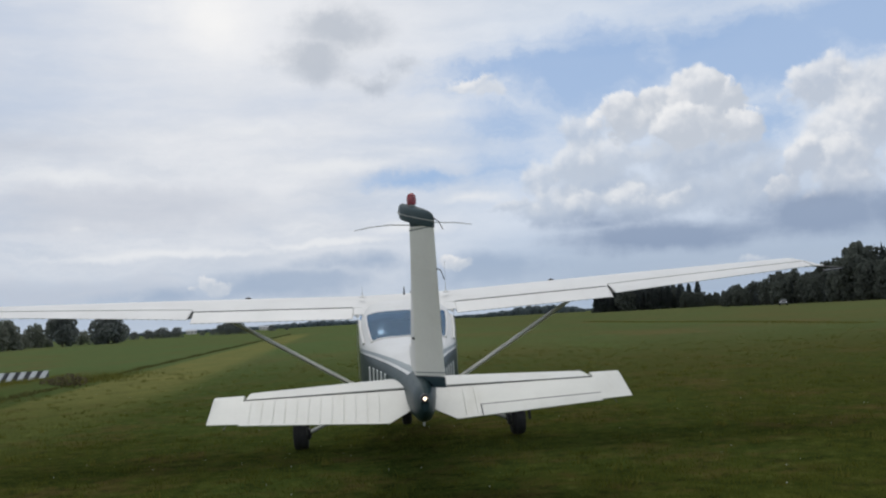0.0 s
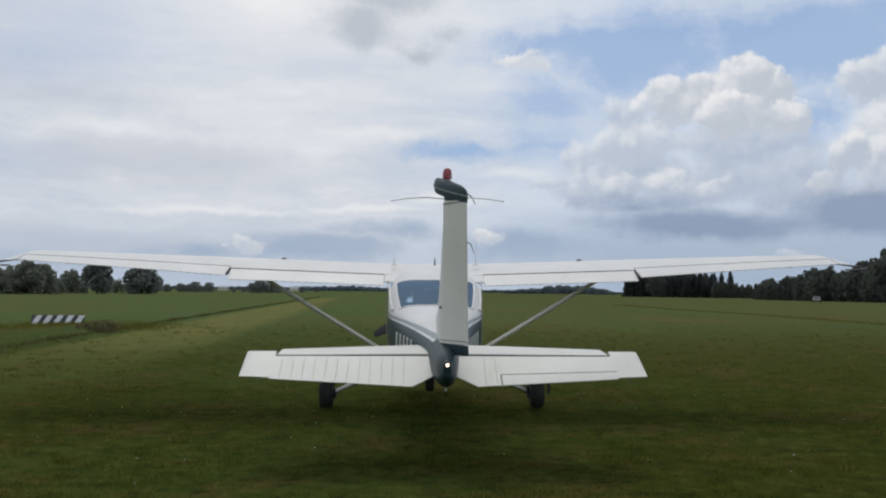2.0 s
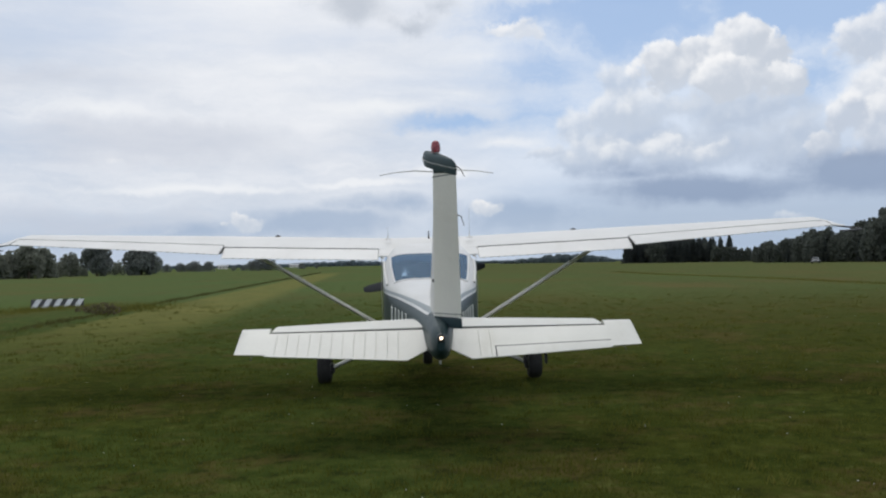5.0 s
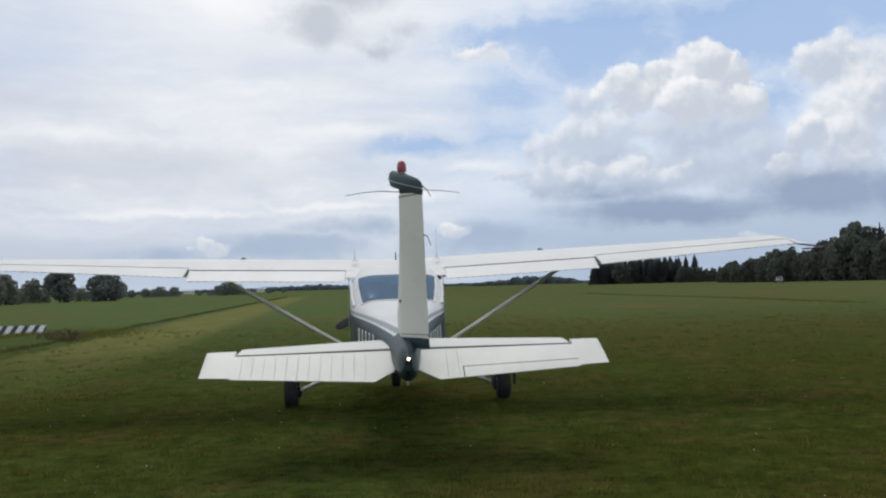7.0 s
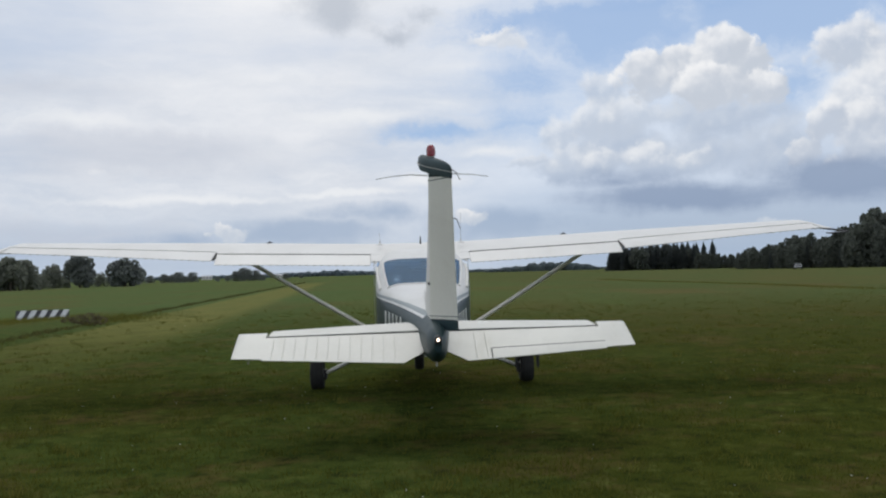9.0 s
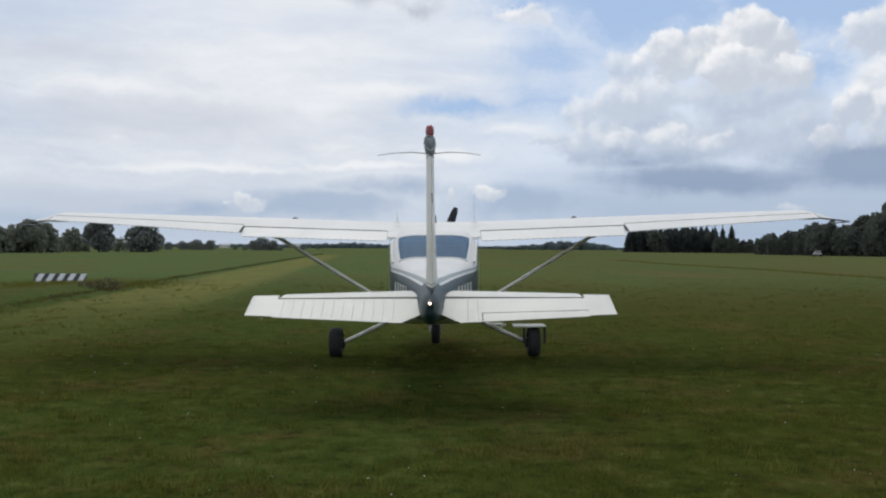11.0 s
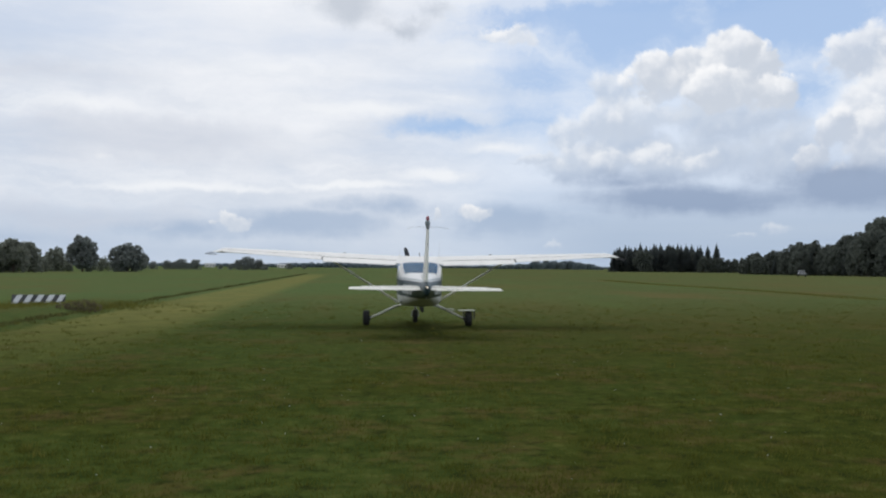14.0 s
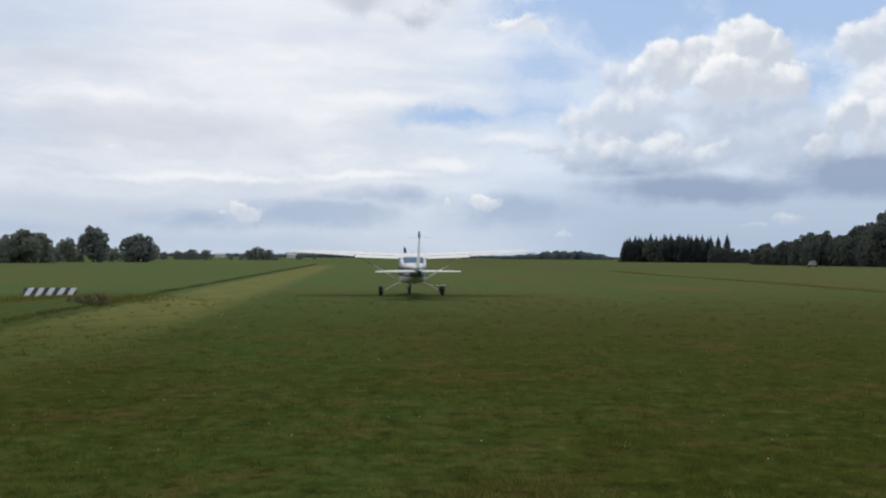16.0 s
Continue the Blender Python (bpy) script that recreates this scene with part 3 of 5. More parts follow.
def airfoil(chord, thick, lo=0.0, hi=1.0, n=11, camber=0.02):
    """Outline points (back from the nose, up), cut between lo and hi of the chord."""
    def half(f):
        return 5 * thick * (0.2969 * math.sqrt(f) - 0.126 * f - 0.3516 * f * f + 0.2843 * f ** 3 - 0.1015 * f ** 4)

    def line(f):
        return 4 * camber * f * (1 - f)
    fs = [lo + (hi - lo) * (0.5 - 0.5 * math.cos(math.pi * i / (n - 1))) for i in range(n)]
    up = [(f * chord, (line(f) + half(f)) * chord) for f in fs]
    down = [(f * chord, (line(f) - half(f) * 0.85) * chord) for f in reversed(fs)]
    if lo == 0.0:
        down = down[:-1]
    return up + [(a, b - 0.002) for a, b in down]


WING = {"nose": 0.74, "root_z": 1.853, "incidence": 4.7, "dihedral": 2.05}


def wing_line(x):
    """Leading edge, chord and nose height of the wing at a distance from the middle."""
    if x <= 2.62:
        chord, nose = 1.63, 0.74
    else:
        f = (x - 2.62) / (5.48 - 2.62)
        chord, nose = 1.63 - 0.50 * f, 0.74 - 0.20 * f
    return nose, chord, WING["root_z"] + max(0, x - 0.5) * math.tan(radians(WING["dihedral"])) - 0.0


def wing_ring(x, side, lo, hi, n=11, twist=0.0, thick=0.125):
    nose, chord, z = wing_line(x)
    a = radians(WING["incidence"] - twist)
    pts = []
    for back, up in airfoil(chord, thick, lo, hi, n):
        pts.append(Vector((side * x, nose - back * math.cos(a) + up * math.sin(a) * 0, z - back * math.sin(a) + up * math.cos(a))))
    return pts


def twist_at(x):
    return max(0.0, (x - 2.62) / 2.86) * 2.6


def build_wing(plane, side):
    spans = [(0.50, 0.812), (1.2, 0.812), (2.0, 0.812), (2.618, 0.812), (2.622, 0.745), (3.4, 0.745), (4.4, 0.745), (5.32, 0.745)]
    wing = part("wing", loft([wing_ring(x, side, 0.0, cut, 14, twist_at(x)) for x, cut in spans]), WHITE, plane, "long white high wing with rounded drooped tip")
    # rounded, drooped tip
    rings = []
    for f in (0.0, 0.35, 0.65, 0.85, 0.97, 1.0):
        x = 5.32 + 0.28 * f
        base = wing_ring(5.32, side, 0.0, 1.0, 14, twist_at(5.32))
        mid = sum(base, Vector()) / len(base)
        k = math.sqrt(max(0.0, 1 - f ** 2.2)) * 0.82 + 0.18 * (1 - f)
        rings.append([Vector((side * x, mid.y + 0.10 * f + (v.y - mid.y) * (1 - 0.35 * f ** 2), mid.z - 0.03 * f + (v.z - mid.z) * max(k, 0.05))) for v in base])
    part("wing_tip", loft(rings), WHITE, wing)
    part("tip_lamp", box((0.03, 0.10, 0.04), (side * 5.595, 0.05, 1.99), 0.012), DARK, wing)
    # dark drooped edge round the tip, running out behind
    part("tip_edge", tube([(side * 5.42, 0.34, 2.005), (side * 5.56, 0.12, 1.985), (side * 5.66, -0.18, 1.955), (side * 5.75, -0.50, 1.925)], [0.006, 0.010, 0.012, 0.009], 8), DARK, wing, "dark drooped wing tip edge")
    part("tip_plate", loft([[Vector((side * x, y, z + dz)) for dz in (-0.006, 0.006) for x, y, z in (((a, b, c), (a2, b2, c2)) if dz < 0 else ((a2, b2, c2), (a, b, c)))]
                            for (a, b, c), (a2, b2, c2) in (((5.44, -0.50, 1.905), (5.46, -0.62, 1.900)), ((5.62, -0.48, 1.915), (5.62, -0.59, 1.910)), ((5.745, -0.49, 1.922), (5.745, -0.53, 1.920)))]), DARK, wing, "thin dark tip plate")
    # flap
    a, b = 0.64, 2.60
    pivot = wing_ring(a, side, 0.815, 1.0, 7)
    hinge = Vector((0, pivot[0].y, (pivot[0].z + pivot[-1].z) / 2))
    droop = Matrix.Translation(hinge) @ Matrix.Rotation(radians(9), 4, "X") @ Matrix.Translation(-hinge)
    rings = []
    for x in (a, 1.6, b):
        ring = wing_ring(x, side, 0.822, 1.0, 7)
        rise = wing_line(x)[2] - wing_line(a)[2]
        rings.append([droop @ (v - Vector((0, 0, rise))) + Vector((0, 0, rise)) for v in ring])
    flap = part("flap", loft(rings), WHITE, wing, "white slotted flap, slightly lowered")
    # aileron
    part("aileron", loft([wing_ring(x, side, 0.757, 1.0, 7, twist_at(x)) for x in (2.635, 3.5, 4.4, 5.30)]), WHITE, wing)
    # thin bars laid on the hinge lines stand in for shade in the gaps
    for x0, x1, r, cut in ((0.64, 2.60, 0.0048, 0.817), (2.635, 5.30, 0.0035, 0.752)):
        line = [wing_ring(x0 + (x1 - x0) * k / 4, side, 0.70, cut, 3, twist_at(x0 + (x1 - x0) * k / 4))[2] + Vector((0, 0, 0.003)) for k in range(5)]
        part("hinge_gap_shade", tube(line, r, 6), DARK if r > 0.004 else STEEL, wing)
    # dark bar drawn for the shade at the flap's outer end
    end = [wing_ring(2.617, side, f, 1.0, 3)[0] + Vector((0, 0, -0.004)) for f in (0.80, 0.88, 0.97)]
    part("flap_end_shade", tube(end, 0.010, 6), DARK, wing)
    # stamped ribs along the aileron's edge, fuel cap, vent, hinge brackets
    beads = bmesh.new()
    x = 0.70
    while x < 5.27:
        if not 2.56 < x < 2.68:
            p = wing_ring(x, side, 0.95, 1.0, 3, twist_at(x))[2]
            drop = 0.045 if x < 2.6 else 0.0
            box((0.03, 0.045, 0.008), p + Vector((0, 0.02, -drop - 0.006)), 0.0, bm=beads)
        x += 0.092
    tagged(part("trailing_edge_bead", beads, STEEL, wing, smooth=False), kind="stuff")
    cap_at = wing_ring(2.05, side, 0.25, 0.40, 3)[0]
    part("fuel_cap", lathe([(0.04, 0.0), (0.04, 0.010), (0.03, 0.015), (0.012, 0.017)], 16, "Z", at=cap_at), DARK, wing)
    part("fuel_cap_lever", box((0.015, 0.05, 0.012), cap_at + Vector((0, 0, 0.021)), 0.004), DARK, wing)
    # strut with fairings
    low, high = Vector((side * 0.56, 0.40, 0.66)), Vector((side * 2.42, 0.30, 1.80))
    axis = (high - low).normalized()
    out = Vector((-side * axis.z, 0, abs(axis.x)))
    foil = ((0.045, 0.0), (0.035, 0.016), (0.012, 0.027), (-0.02, 0.026), (-0.06, 0.016), (-0.095, 0.003), (-0.095, -0.003), (-0.06, -0.016), (-0.02, -0.026), (0.012, -0.027), (0.035, -0.016))
    strut = part("wing_strut", loft([[p + Vector((0, b, 0)) + out * u for b, u in foil] for p in (low, low.lerp(high, 0.5), high)]), STRUT, plane, "pale grey streamlined wing strut")
    part("strut_fairing", tube([low.lerp(high, 0.94), high + Vector((side * 0.04, 0, 0.02))], [0.042, 0.05], 12, 1.0), STRUT, strut)
    part("strut_cuff", tube([low - Vector((side * 0.03, 0, 0.02)), low.lerp(high, 0.05)], [0.05, 0.042], 12, 1.0), STRUT, strut)
    # static wicks
    for x in (3.7, 4.6, 5.2):
        p = wing_ring(x, side, 0.9, 1.0, 3, twist_at(x))[2]
        part("static_wick", tube([p, p + Vector((0, -0.10, -0.01))], [0.004, 0.003], 6), DARK, wing)
    return wing


STAB_Z, HINGE_Y = 1.115, -4.27


def build_tailplane(plane):
    moving = []
    for side in (-1, 1):
        # stabiliser
        rings = []
        for x, nose in ((0.07, -3.27), (0.8, -3.45), (1.50, -3.64)):
            c = nose - HINGE_Y + 0.0
            outline = airfoil(c / 0.66, 0.085, 0.0, 0.66, 10, 0.0)
            rings.append([Vector((side * x, nose - bk * 0.985, STAB_Z + up)) for bk, up in outline])
        stab = part("stabiliser", loft(rings), CREAM, plane, "white tailplane with ribbed elevator")
        # dark bar in place of the shade along the elevator hinge
        part("hinge_gap_shade", tube([(side * 0.14, HINGE_Y + 0.004, STAB_Z + 0.030), (side * 1.50, HINGE_Y + 0.004, STAB_Z + 0.028)], 0.004, 6), DARK, stab)
        # elevator, in its hinge's space
        def chord_at(x):
            return 0.475 - 0.165 * (x - 0.15) / 1.6
        rings = []
        for x in (0.105, 0.28, 0.8, 1.3, 1.52):
            c = chord_at(x) * (1.0 if x > 0.2 else 0.62)
            rings.append([Vector((side * x, -0.012 - a * c, b)) for a, b in ((0, 0.030), (0.06, 0.033), (0.5, 0.019), (1.0, 0.003), (1.0, -0.003), (0.5, -0.019), (0.06, -0.033), (0, -0.030))])
        elev = part("elevator", loft(rings), CREAM, plane, "white ribbed elevator, hinged on the tailplane")
        # balance horn
        rings = []
        for x0, x1, k in ((1.51, 1.51, 1.0), (1.68, 1.68, 0.95), (1.748, 1.755, 0.7), (1.77, 1.785, 0.25)):
            fwd, back = 0.12, 0.325 - 0.08 * (x1 - 1.525)
            ring = []
            for yy, zz in ((fwd, 0.006), (fwd - 0.04, 0.026), (0.0, 0.034), (-back * 0.5, 0.019), (-back, 0.003), (-back, -0.003), (-back * 0.5, -0.019), (0.0, -0.034), (fwd - 0.04, -0.026), (fwd, -0.006)):
                ring.append(Vector((side * (x0 + (x1 - x0) * (fwd - yy) / (fwd + back)), yy, zz * k)))
            rings.append(ring)
        part("balance_horn", loft(rings), CREAM, elev)
        # pressed ribs
        x = 0.36
        while x < 1.50:
            c = chord_at(x)
            if side < 0 or x < 0.5:
                part("rib", tube([(side * x, -0.05, 0.030), (side * x, -0.5 * c, 0.0195), (side * x, -0.95 * c, 0.006)], [0.007, 0.007, 0.005], 6), CREAM, elev)
            x += 0.098
        if side > 0:
            rings = []
            for x in (0.50, 1.0, 1.52):
                c = chord_at(x)
                rings.append([Vector((x, -c + a, b)) for a, b in ((0.135 - 0.05 * (x - 0.5), 0.016), (0.0, 0.006), (-0.014, 0.003), (-0.014, -0.003), (0.0, -0.006), (0.135 - 0.05 * (x - 0.5), -0.016))])
            part("trim_tab", loft(rings), CREAM, elev, "long white trim tab")
            # dark bars drawn as the shade round the trim tab
            part("tab_gap_shade", tube([(0.49, -chord_at(0.5) + 0.138, 0.014), (1.52, -chord_at(1.5) + 0.090, 0.014)], 0.005, 6), DARK, elev)
            part("tab_gap_shade", tube([(0.493, -chord_at(0.5) + 0.138, 0.014), (0.493, -chord_at(0.5) - 0.012, 0.004)], 0.005, 6), DARK, elev)
        part("static_wick", tube([(side * 1.62, -0.32, 0), (side * 1.63, -0.39, -0.005)], 0.004, 6), DARK, elev)
        moving.append((elev, side))
    return moving


RUD_BASE, RUD_TILT = Vector((0, -4.50, 1.19)), math.degrees(math.atan2(0.33, 1.27))


def build_fin(plane):
    # fixed fin
    rings = []
    for z, nose, tail in ((1.22, -3.30, -4.47), (1.36, -3.52, -4.52), (1.9, -4.04, -4.66), (2.53, -4.58, -4.83)):
        c = nose - tail
        outline = airfoil(c / 0.7, 0.085, 0.0, 0.7, 9, 0.0)
        rings.append([Vector((up, nose - bk, z)) for bk, up in outline])
    fin = part("fin", loft(rings), WHITE, plane, "swept white fin")
    part("dorsal_fillet", loft([[Vector((sx * w, y, z)) for sx, z in ((-1, zb), (-0.4, zt), (0.4, zt), (1, zb))] for y, w, zb, zt in
                               ((-2.2, 0.02, 1.40, 1.425), (-3.0, 0.05, 1.34, 1.43), (-3.6, 0.05, 1.30, 1.50))]), WHITE, fin)
    # rudder in its hinge's space: z up the hinge, -y backwards
    H = 1.27 / math.cos(radians(RUD_TILT))

    def slab(z0, z1, c0, c1, w0=0.040, w1=0.034, fwd0=0.0, fwd1=0.0):
        rings = []
        for z, c, w, fw in ((z0, c0, w0, fwd0), (z1, c1, w1, fwd1)):
            rings.append([Vector((x * w, fw if yy == 0 else -c * yy, z + (0.25 * yy * c))) for x, yy in ((1, 0), (1.05, 0.12), (0.55, 0.6), (0.08, 1.0), (-0.08, 1.0), (-0.55, 0.6), (-1.05, 0.12), (-1, 0))])
        return loft(rings)

    rudder = part("rudder", slab(0.10, H + 0.045, 0.41, 0.335), RUDDER_LIGHTENED, plane, "tall cream-white rudder with dark green cap")
    part("rudder_foot", slab(0.005, 0.092, 0.42, 0.411, 0.045, 0.041), GREEN, rudder, "dark green rudder foot")
    part("rudder_seam", slab(0.125, 0.131, 0.412, 0.411, 0.0425, 0.0425), GREEN, rudder)
    part("rudder_seam", slab(H + 0.015, H + 0.022, 0.340, 0.339, 0.037, 0.037), GREEN, rudder)
    # cap with balance horn, rounded on top
    def cap_ring(z, f, b, w):
        pts = ((0, f), (0.6 * w, f - 0.05), (w, f - 0.14), (w, -0.02), (0.55 * w, -0.6 * b), (0.08 * w, -b), (-0.08 * w, -b), (-0.55 * w, -0.6 * b), (-w, -0.02), (-w, f - 0.14), (-0.6 * w, f - 0.05))
        return [Vector((x, y, z)) for x, y in pts]
    def tilted(ring):
        return [Vector((v.x, v.y, v.z - 0.25 * min(v.y, 0.0))) for v in ring]
    part("rudder_cap", loft([tilted(cap_ring(H + 0.050, 0.005, 0.336, 0.038)), cap_ring(H + 0.088, 0.005, 0.335, 0.042), cap_ring(H + 0.092, 0.215, 0.345, 0.048), cap_ring(H + 0.145, 0.235, 0.345, 0.054),
                            cap_ring(H + 0.190, 0.225, 0.33, 0.050), cap_ring(H + 0.212, 0.19, 0.27, 0.034), cap_ring(H + 0.220, 0.15, 0.18, 0.012)]), GREEN, rudder, "dark green fibreglass rudder cap")
    part("cap_rim", loft([cap_ring(H + 0.141, 0.243, 0.352, 0.058), cap_ring(H + 0.148, 0.243, 0.352, 0.058)]), STEEL, rudder)
    part("static_wick", tube([(0, -0.33, H + 0.17), (0.0, -0.42, H + 0.15), (0.0, -0.48, H + 0.10)], [0.005, 0.004, 0.003], 6), DARK, rudder)
    part("static_wick", tube([(0, -0.36, H * 0.82), (0.0, -0.42, H * 0.82), (0.0, -0.47, H * 0.77)], [0.005, 0.004, 0.003], 6), DARK, rudder)
    part("hinge_horn", box((0.10, 0.03, 0.02), (0, 0.01, H * 0.32), 0.004), DARK, rudder)
    # beacon on a stub
    b = lathe([(0.030, 0.0), (0.030, 0.012), (0.038, 0.014), (0.040, 0.05), (0.035, 0.085), (0.022, 0.102), (0.004, 0.108)], 20, "Z", at=(0, -4.86, 2.672))
    part("beacon", b, RED, plane, "red anti-collision beacon")
    part("beacon_base", lathe([(0.034, 0), (0.030, 0.05)], 16, "Z", at=(0, -4.86, 2.63)), STEEL, plane)
    # whisker aerials
    for side in (-1, 1):
        part("whisker_aerial", tube([(side * 0.02, -4.68, 2.53), (side * 0.18, -4.78, 2.535), (side * 0.34, -4.88, 2.518), (side * 0.47, -4.96, 2.492)], [0.005, 0.0042, 0.0036, 0.003], 8), STEEL, plane)
    return rudder


def build_wheel(name, radius, width, parent, at):
    r, w = radius, width / 2
    tyre = part(name, lathe([(r * 0.50, -w * 0.75), (r * 0.72, -w), (r * 0.90, -w * 0.92), (r * 0.985, -w * 0.55), (r, 0), (r * 0.985, w * 0.55), (r * 0.90, w * 0.92), (r * 0.72, w), (r * 0.50, w * 0.75)], 32, "X"),
                RUBBER, parent, "black tyre on a grey hub", at)
    for g in (-0.35, 0.35):
        part("tread_rib", lathe([(r * 0.99, g * w - 0.008), (r * 1.004, g * w - 0.006), (r * 1.004, g * w + 0.006), (r * 0.99, g * w + 0.008)], 32, "X"), RUBBER, tyre)
    part("hub", lathe([(r * 0.12, -w * 0.95), (r * 0.40, -w * 0.85), (r * 0.49, -w * 0.6), (r * 0.49, w * 0.6), (r * 0.40, w * 0.85), (r * 0.12, w * 0.95)], 20, "X"), STEEL, tyre)
    return tyre


def build_plane():
    plane = tagged(new("aeroplane"), "white high-wing single-engine aeroplane with dark green trim", "aeroplane")
    rows = section_data()
    rings = [body_ring(*r) for r in rows]
    n = 48

    def window(i, j):
        y0 = (rows[i][0] + rows[i + 1][0]) / 2
        if -1.80 < y0 < -1.10 and 7 <= j <= 16:
            return "rear"
        if 0.62 < y0 < 1.25 and 5 <= j <= 18:
            return "front"
        if -0.98 < y0 < 0.62 and (2 <= j <= 4 or 19 <= j <= 21):
            return "side"
        return None
    part("fuselage", loft(rings, skip=lambda i, j: bool(window(i, j))), LIVERY, plane, "white fuselage with dark green side band and tail")
    inner = [[Vector((v.x * 0.965, v.y, (v.z - 1.2) * 0.965 + 1.2)) for v in r] for r in rings[4:16]]
    part("cabin_lining", loft(inner, skip=lambda i, j: bool(window(i + 4, j))), SEAT, plane, "dark cabin lining")
    for kind in ("rear", "front", "left", "right"):
        bm = bmesh.new()
        cache = {}

        def corner(i, j):
            key = (i, j % n)
            if key not in cache:
                cache[key] = bm.verts.new(rings[i][j % n])
            return cache[key]
        for i in range(len(rows) - 1):
            for j in range(n):
                if window(i, j) == kind or (window(i, j) == "side" and kind == ("right" if j < 12 else "left")):
                    bm.faces.new((corner(i, j), corner(i, j + 1), corner(i + 1, j + 1), corner(i + 1, j)))
        pane = part({"rear": "rear_window", "front": "windscreen"}.get(kind, "side_window"), bm, GLASS, plane, "tinted cabin glazing")
        pane.visible_shadow = False
    # window frame of the rear pane
    for side in (-1, 1):
        line = [rings[i][7 if side > 0 else 17] + Vector((side * 0.004, 0, 0.004)) for i in range(11, 15)]
        part("window_frame", tube(line, 0.014, 8), WHITE, plane)
        part("door_edge", tube([(side * 0.588, -0.98, 1.74), (side * 0.600, -0.98, 1.3), (side * 0.592, -0.95, 0.8)], 0.004, 6), STEEL, plane)
        line = [rings[i][4 if side > 0 else 20] + Vector((side * 0.012, 0, 0)) for i in range(10, 14)]
        part("gutter", tube(line, 0.016, 8), WHITE, plane)
    part("window_sill", tube([rings[14][j] + Vector((0, 0.006, 0.004)) for j in range(7, 18)], 0.012, 8), WHITE, plane)
    # cabin inside
    part("cabin_floor", box((1.04, 3.0, 0.03), (0, -0.2, 0.72), 0.0), SEAT, plane)
    for side in (-1, 1):
        part("seat", box((0.42, 0.10, 0.62), (side * 0.26, 0.0, 1.14), 0.05, turn=Matrix.Rotation(radians(10), 4, "X")), SEAT, plane)
        # unseen headrest, added to block bright sky through the windscreen
        part("added_headrest", box((0.26, 0.09, 0.20), (side * 0.26, -0.06, 1.55), 0.04, turn=Matrix.Rotation(radians(10), 4, "X")), SEAT, plane)
        part("seat_base", box((0.44, 0.44, 0.16), (side * 0.26, 0.25, 0.86), 0.05), SEAT, plane)
    part("instrument_panel", box((0.98, 0.08, 0.42), (0, 1.15, 1.30), 0.04), SEAT, plane)
    # centre section of the wing over the cabin
    part("wing_centre", loft([[Vector((x, v.y, v.z)) for v in wing_ring(0.5, 1, 0.0, 0.99, 14)] for x in (-0.632, 0.0, 0.632)]), WHITE, plane)
    for side in (-1, 1):
        part("wing_root_fairing", tube([(side * 0.55, 0.70, 1.84), (side * 0.59, 0.2, 1.80), (side * 0.595, -0.5, 1.74), (side * 0.575, -0.92, 1.70)], [0.03, 0.045, 0.045, 0.010], 10), WHITE, plane)
        build_wing(plane, side)
    # roof aerials
    for x, y, h in ((-0.52, -0.25, 0.16), (0.56, -0.25, 0.40)):
        part("whip_aerial", tube([(x, y, 1.93), (x, y - 0.02, 1.93 + 0.5 * h), (x, y - 0.09, 1.93 + h)], [0.003, 0.002, 0.0014], 6), STEEL, plane)
        part("aerial_foot", lathe([(0.05, 0), (0.045, 0.010), (0.010, 0.03), (0.005, 0.07)], 12, "Z", at=(x, y, 1.925)), WHITE, plane)
    part("roof_aerial", tube([(0.02, -0.2, 1.93), (0.02, -0.24, 2.03)], [0.012, 0.006], 8), DARK, plane)
    # registration, as plain bars
    ys, hws = [r[0] for r in rows][::-1], [r[1] for r in rows][::-1]
    for k in range(5):
        y = -3.15 + 0.24 * k
        hw = float(np.interp(y, ys, hws))
        slope = math.atan2(float(np.interp(y + 0.1, ys, hws)) - float(np.interp(y - 0.1, ys, hws)), 0.2)
        for side in (-1, 1):
            part("registration_bar", box((0.006, 0.075, 0.24), (side * (hw + 0.003), y, 1.07), 0.0, turn=Matrix.Rotation(-side * slope, 4, "Z") @ Matrix.Rotation(radians(10), 4, "X")), LETTER, plane)
    # propeller and spinner
    hub = Vector((0, 3.08, 1.25))
    bm = lathe([(0.15, -0.10), (0.15, 0.0), (0.135, 0.10), (0.09, 0.20), (0.04, 0.26), (0.004, 0.28)], 24, "Y")
    prop = part("propeller", bm, STEEL, plane, "two-bladed black propeller turning", Matrix.Translation(hub))
    for s in (1, -1):
        rings_ = []
        for r, c, tw, th in ((0.10, 0.10, 55, 0.05), (0.30, 0.145, 42, 0.032), (0.55, 0.165, 31, 0.022), (0.80, 0.155, 23, 0.016), (0.96, 0.125, 19, 0.011), (1.04, 0.075, 17, 0.007)):
            a = radians(tw)
            ring = []
            for k in range(10):
                q = k * math.tau / 10
                u, v = math.cos(q) * c / 2, math.sin(q) * th / 2
                ring.append(Vector((s * (u * math.cos(a) - v * math.sin(a)), u * math.sin(a) + v * math.cos(a), s * r)))
            rings_.append(ring)
        part("blade", loft(rings_), BLADE, prop, "black propeller blade")
    # landing gear
    wheels = []
    for side in (-1, 1):
        leg = part("gear_leg", tube([(side * 0.40, 0.02, 0.60), (side * 0.62, 0.02, 0.545), (side * 1.0, 0.01, 0.36), (side * 1.30, 0.0, 0.225)], [0.045, 0.040, 0.034, 0.030], 12, 0.75), STRUT, plane, "pale spring-steel main gear leg")
        part("axle", tube([(side * 1.28, 0, 0.215), (side * 1.46, 0, 0.215)], 0.022, 10), STEEL, leg)
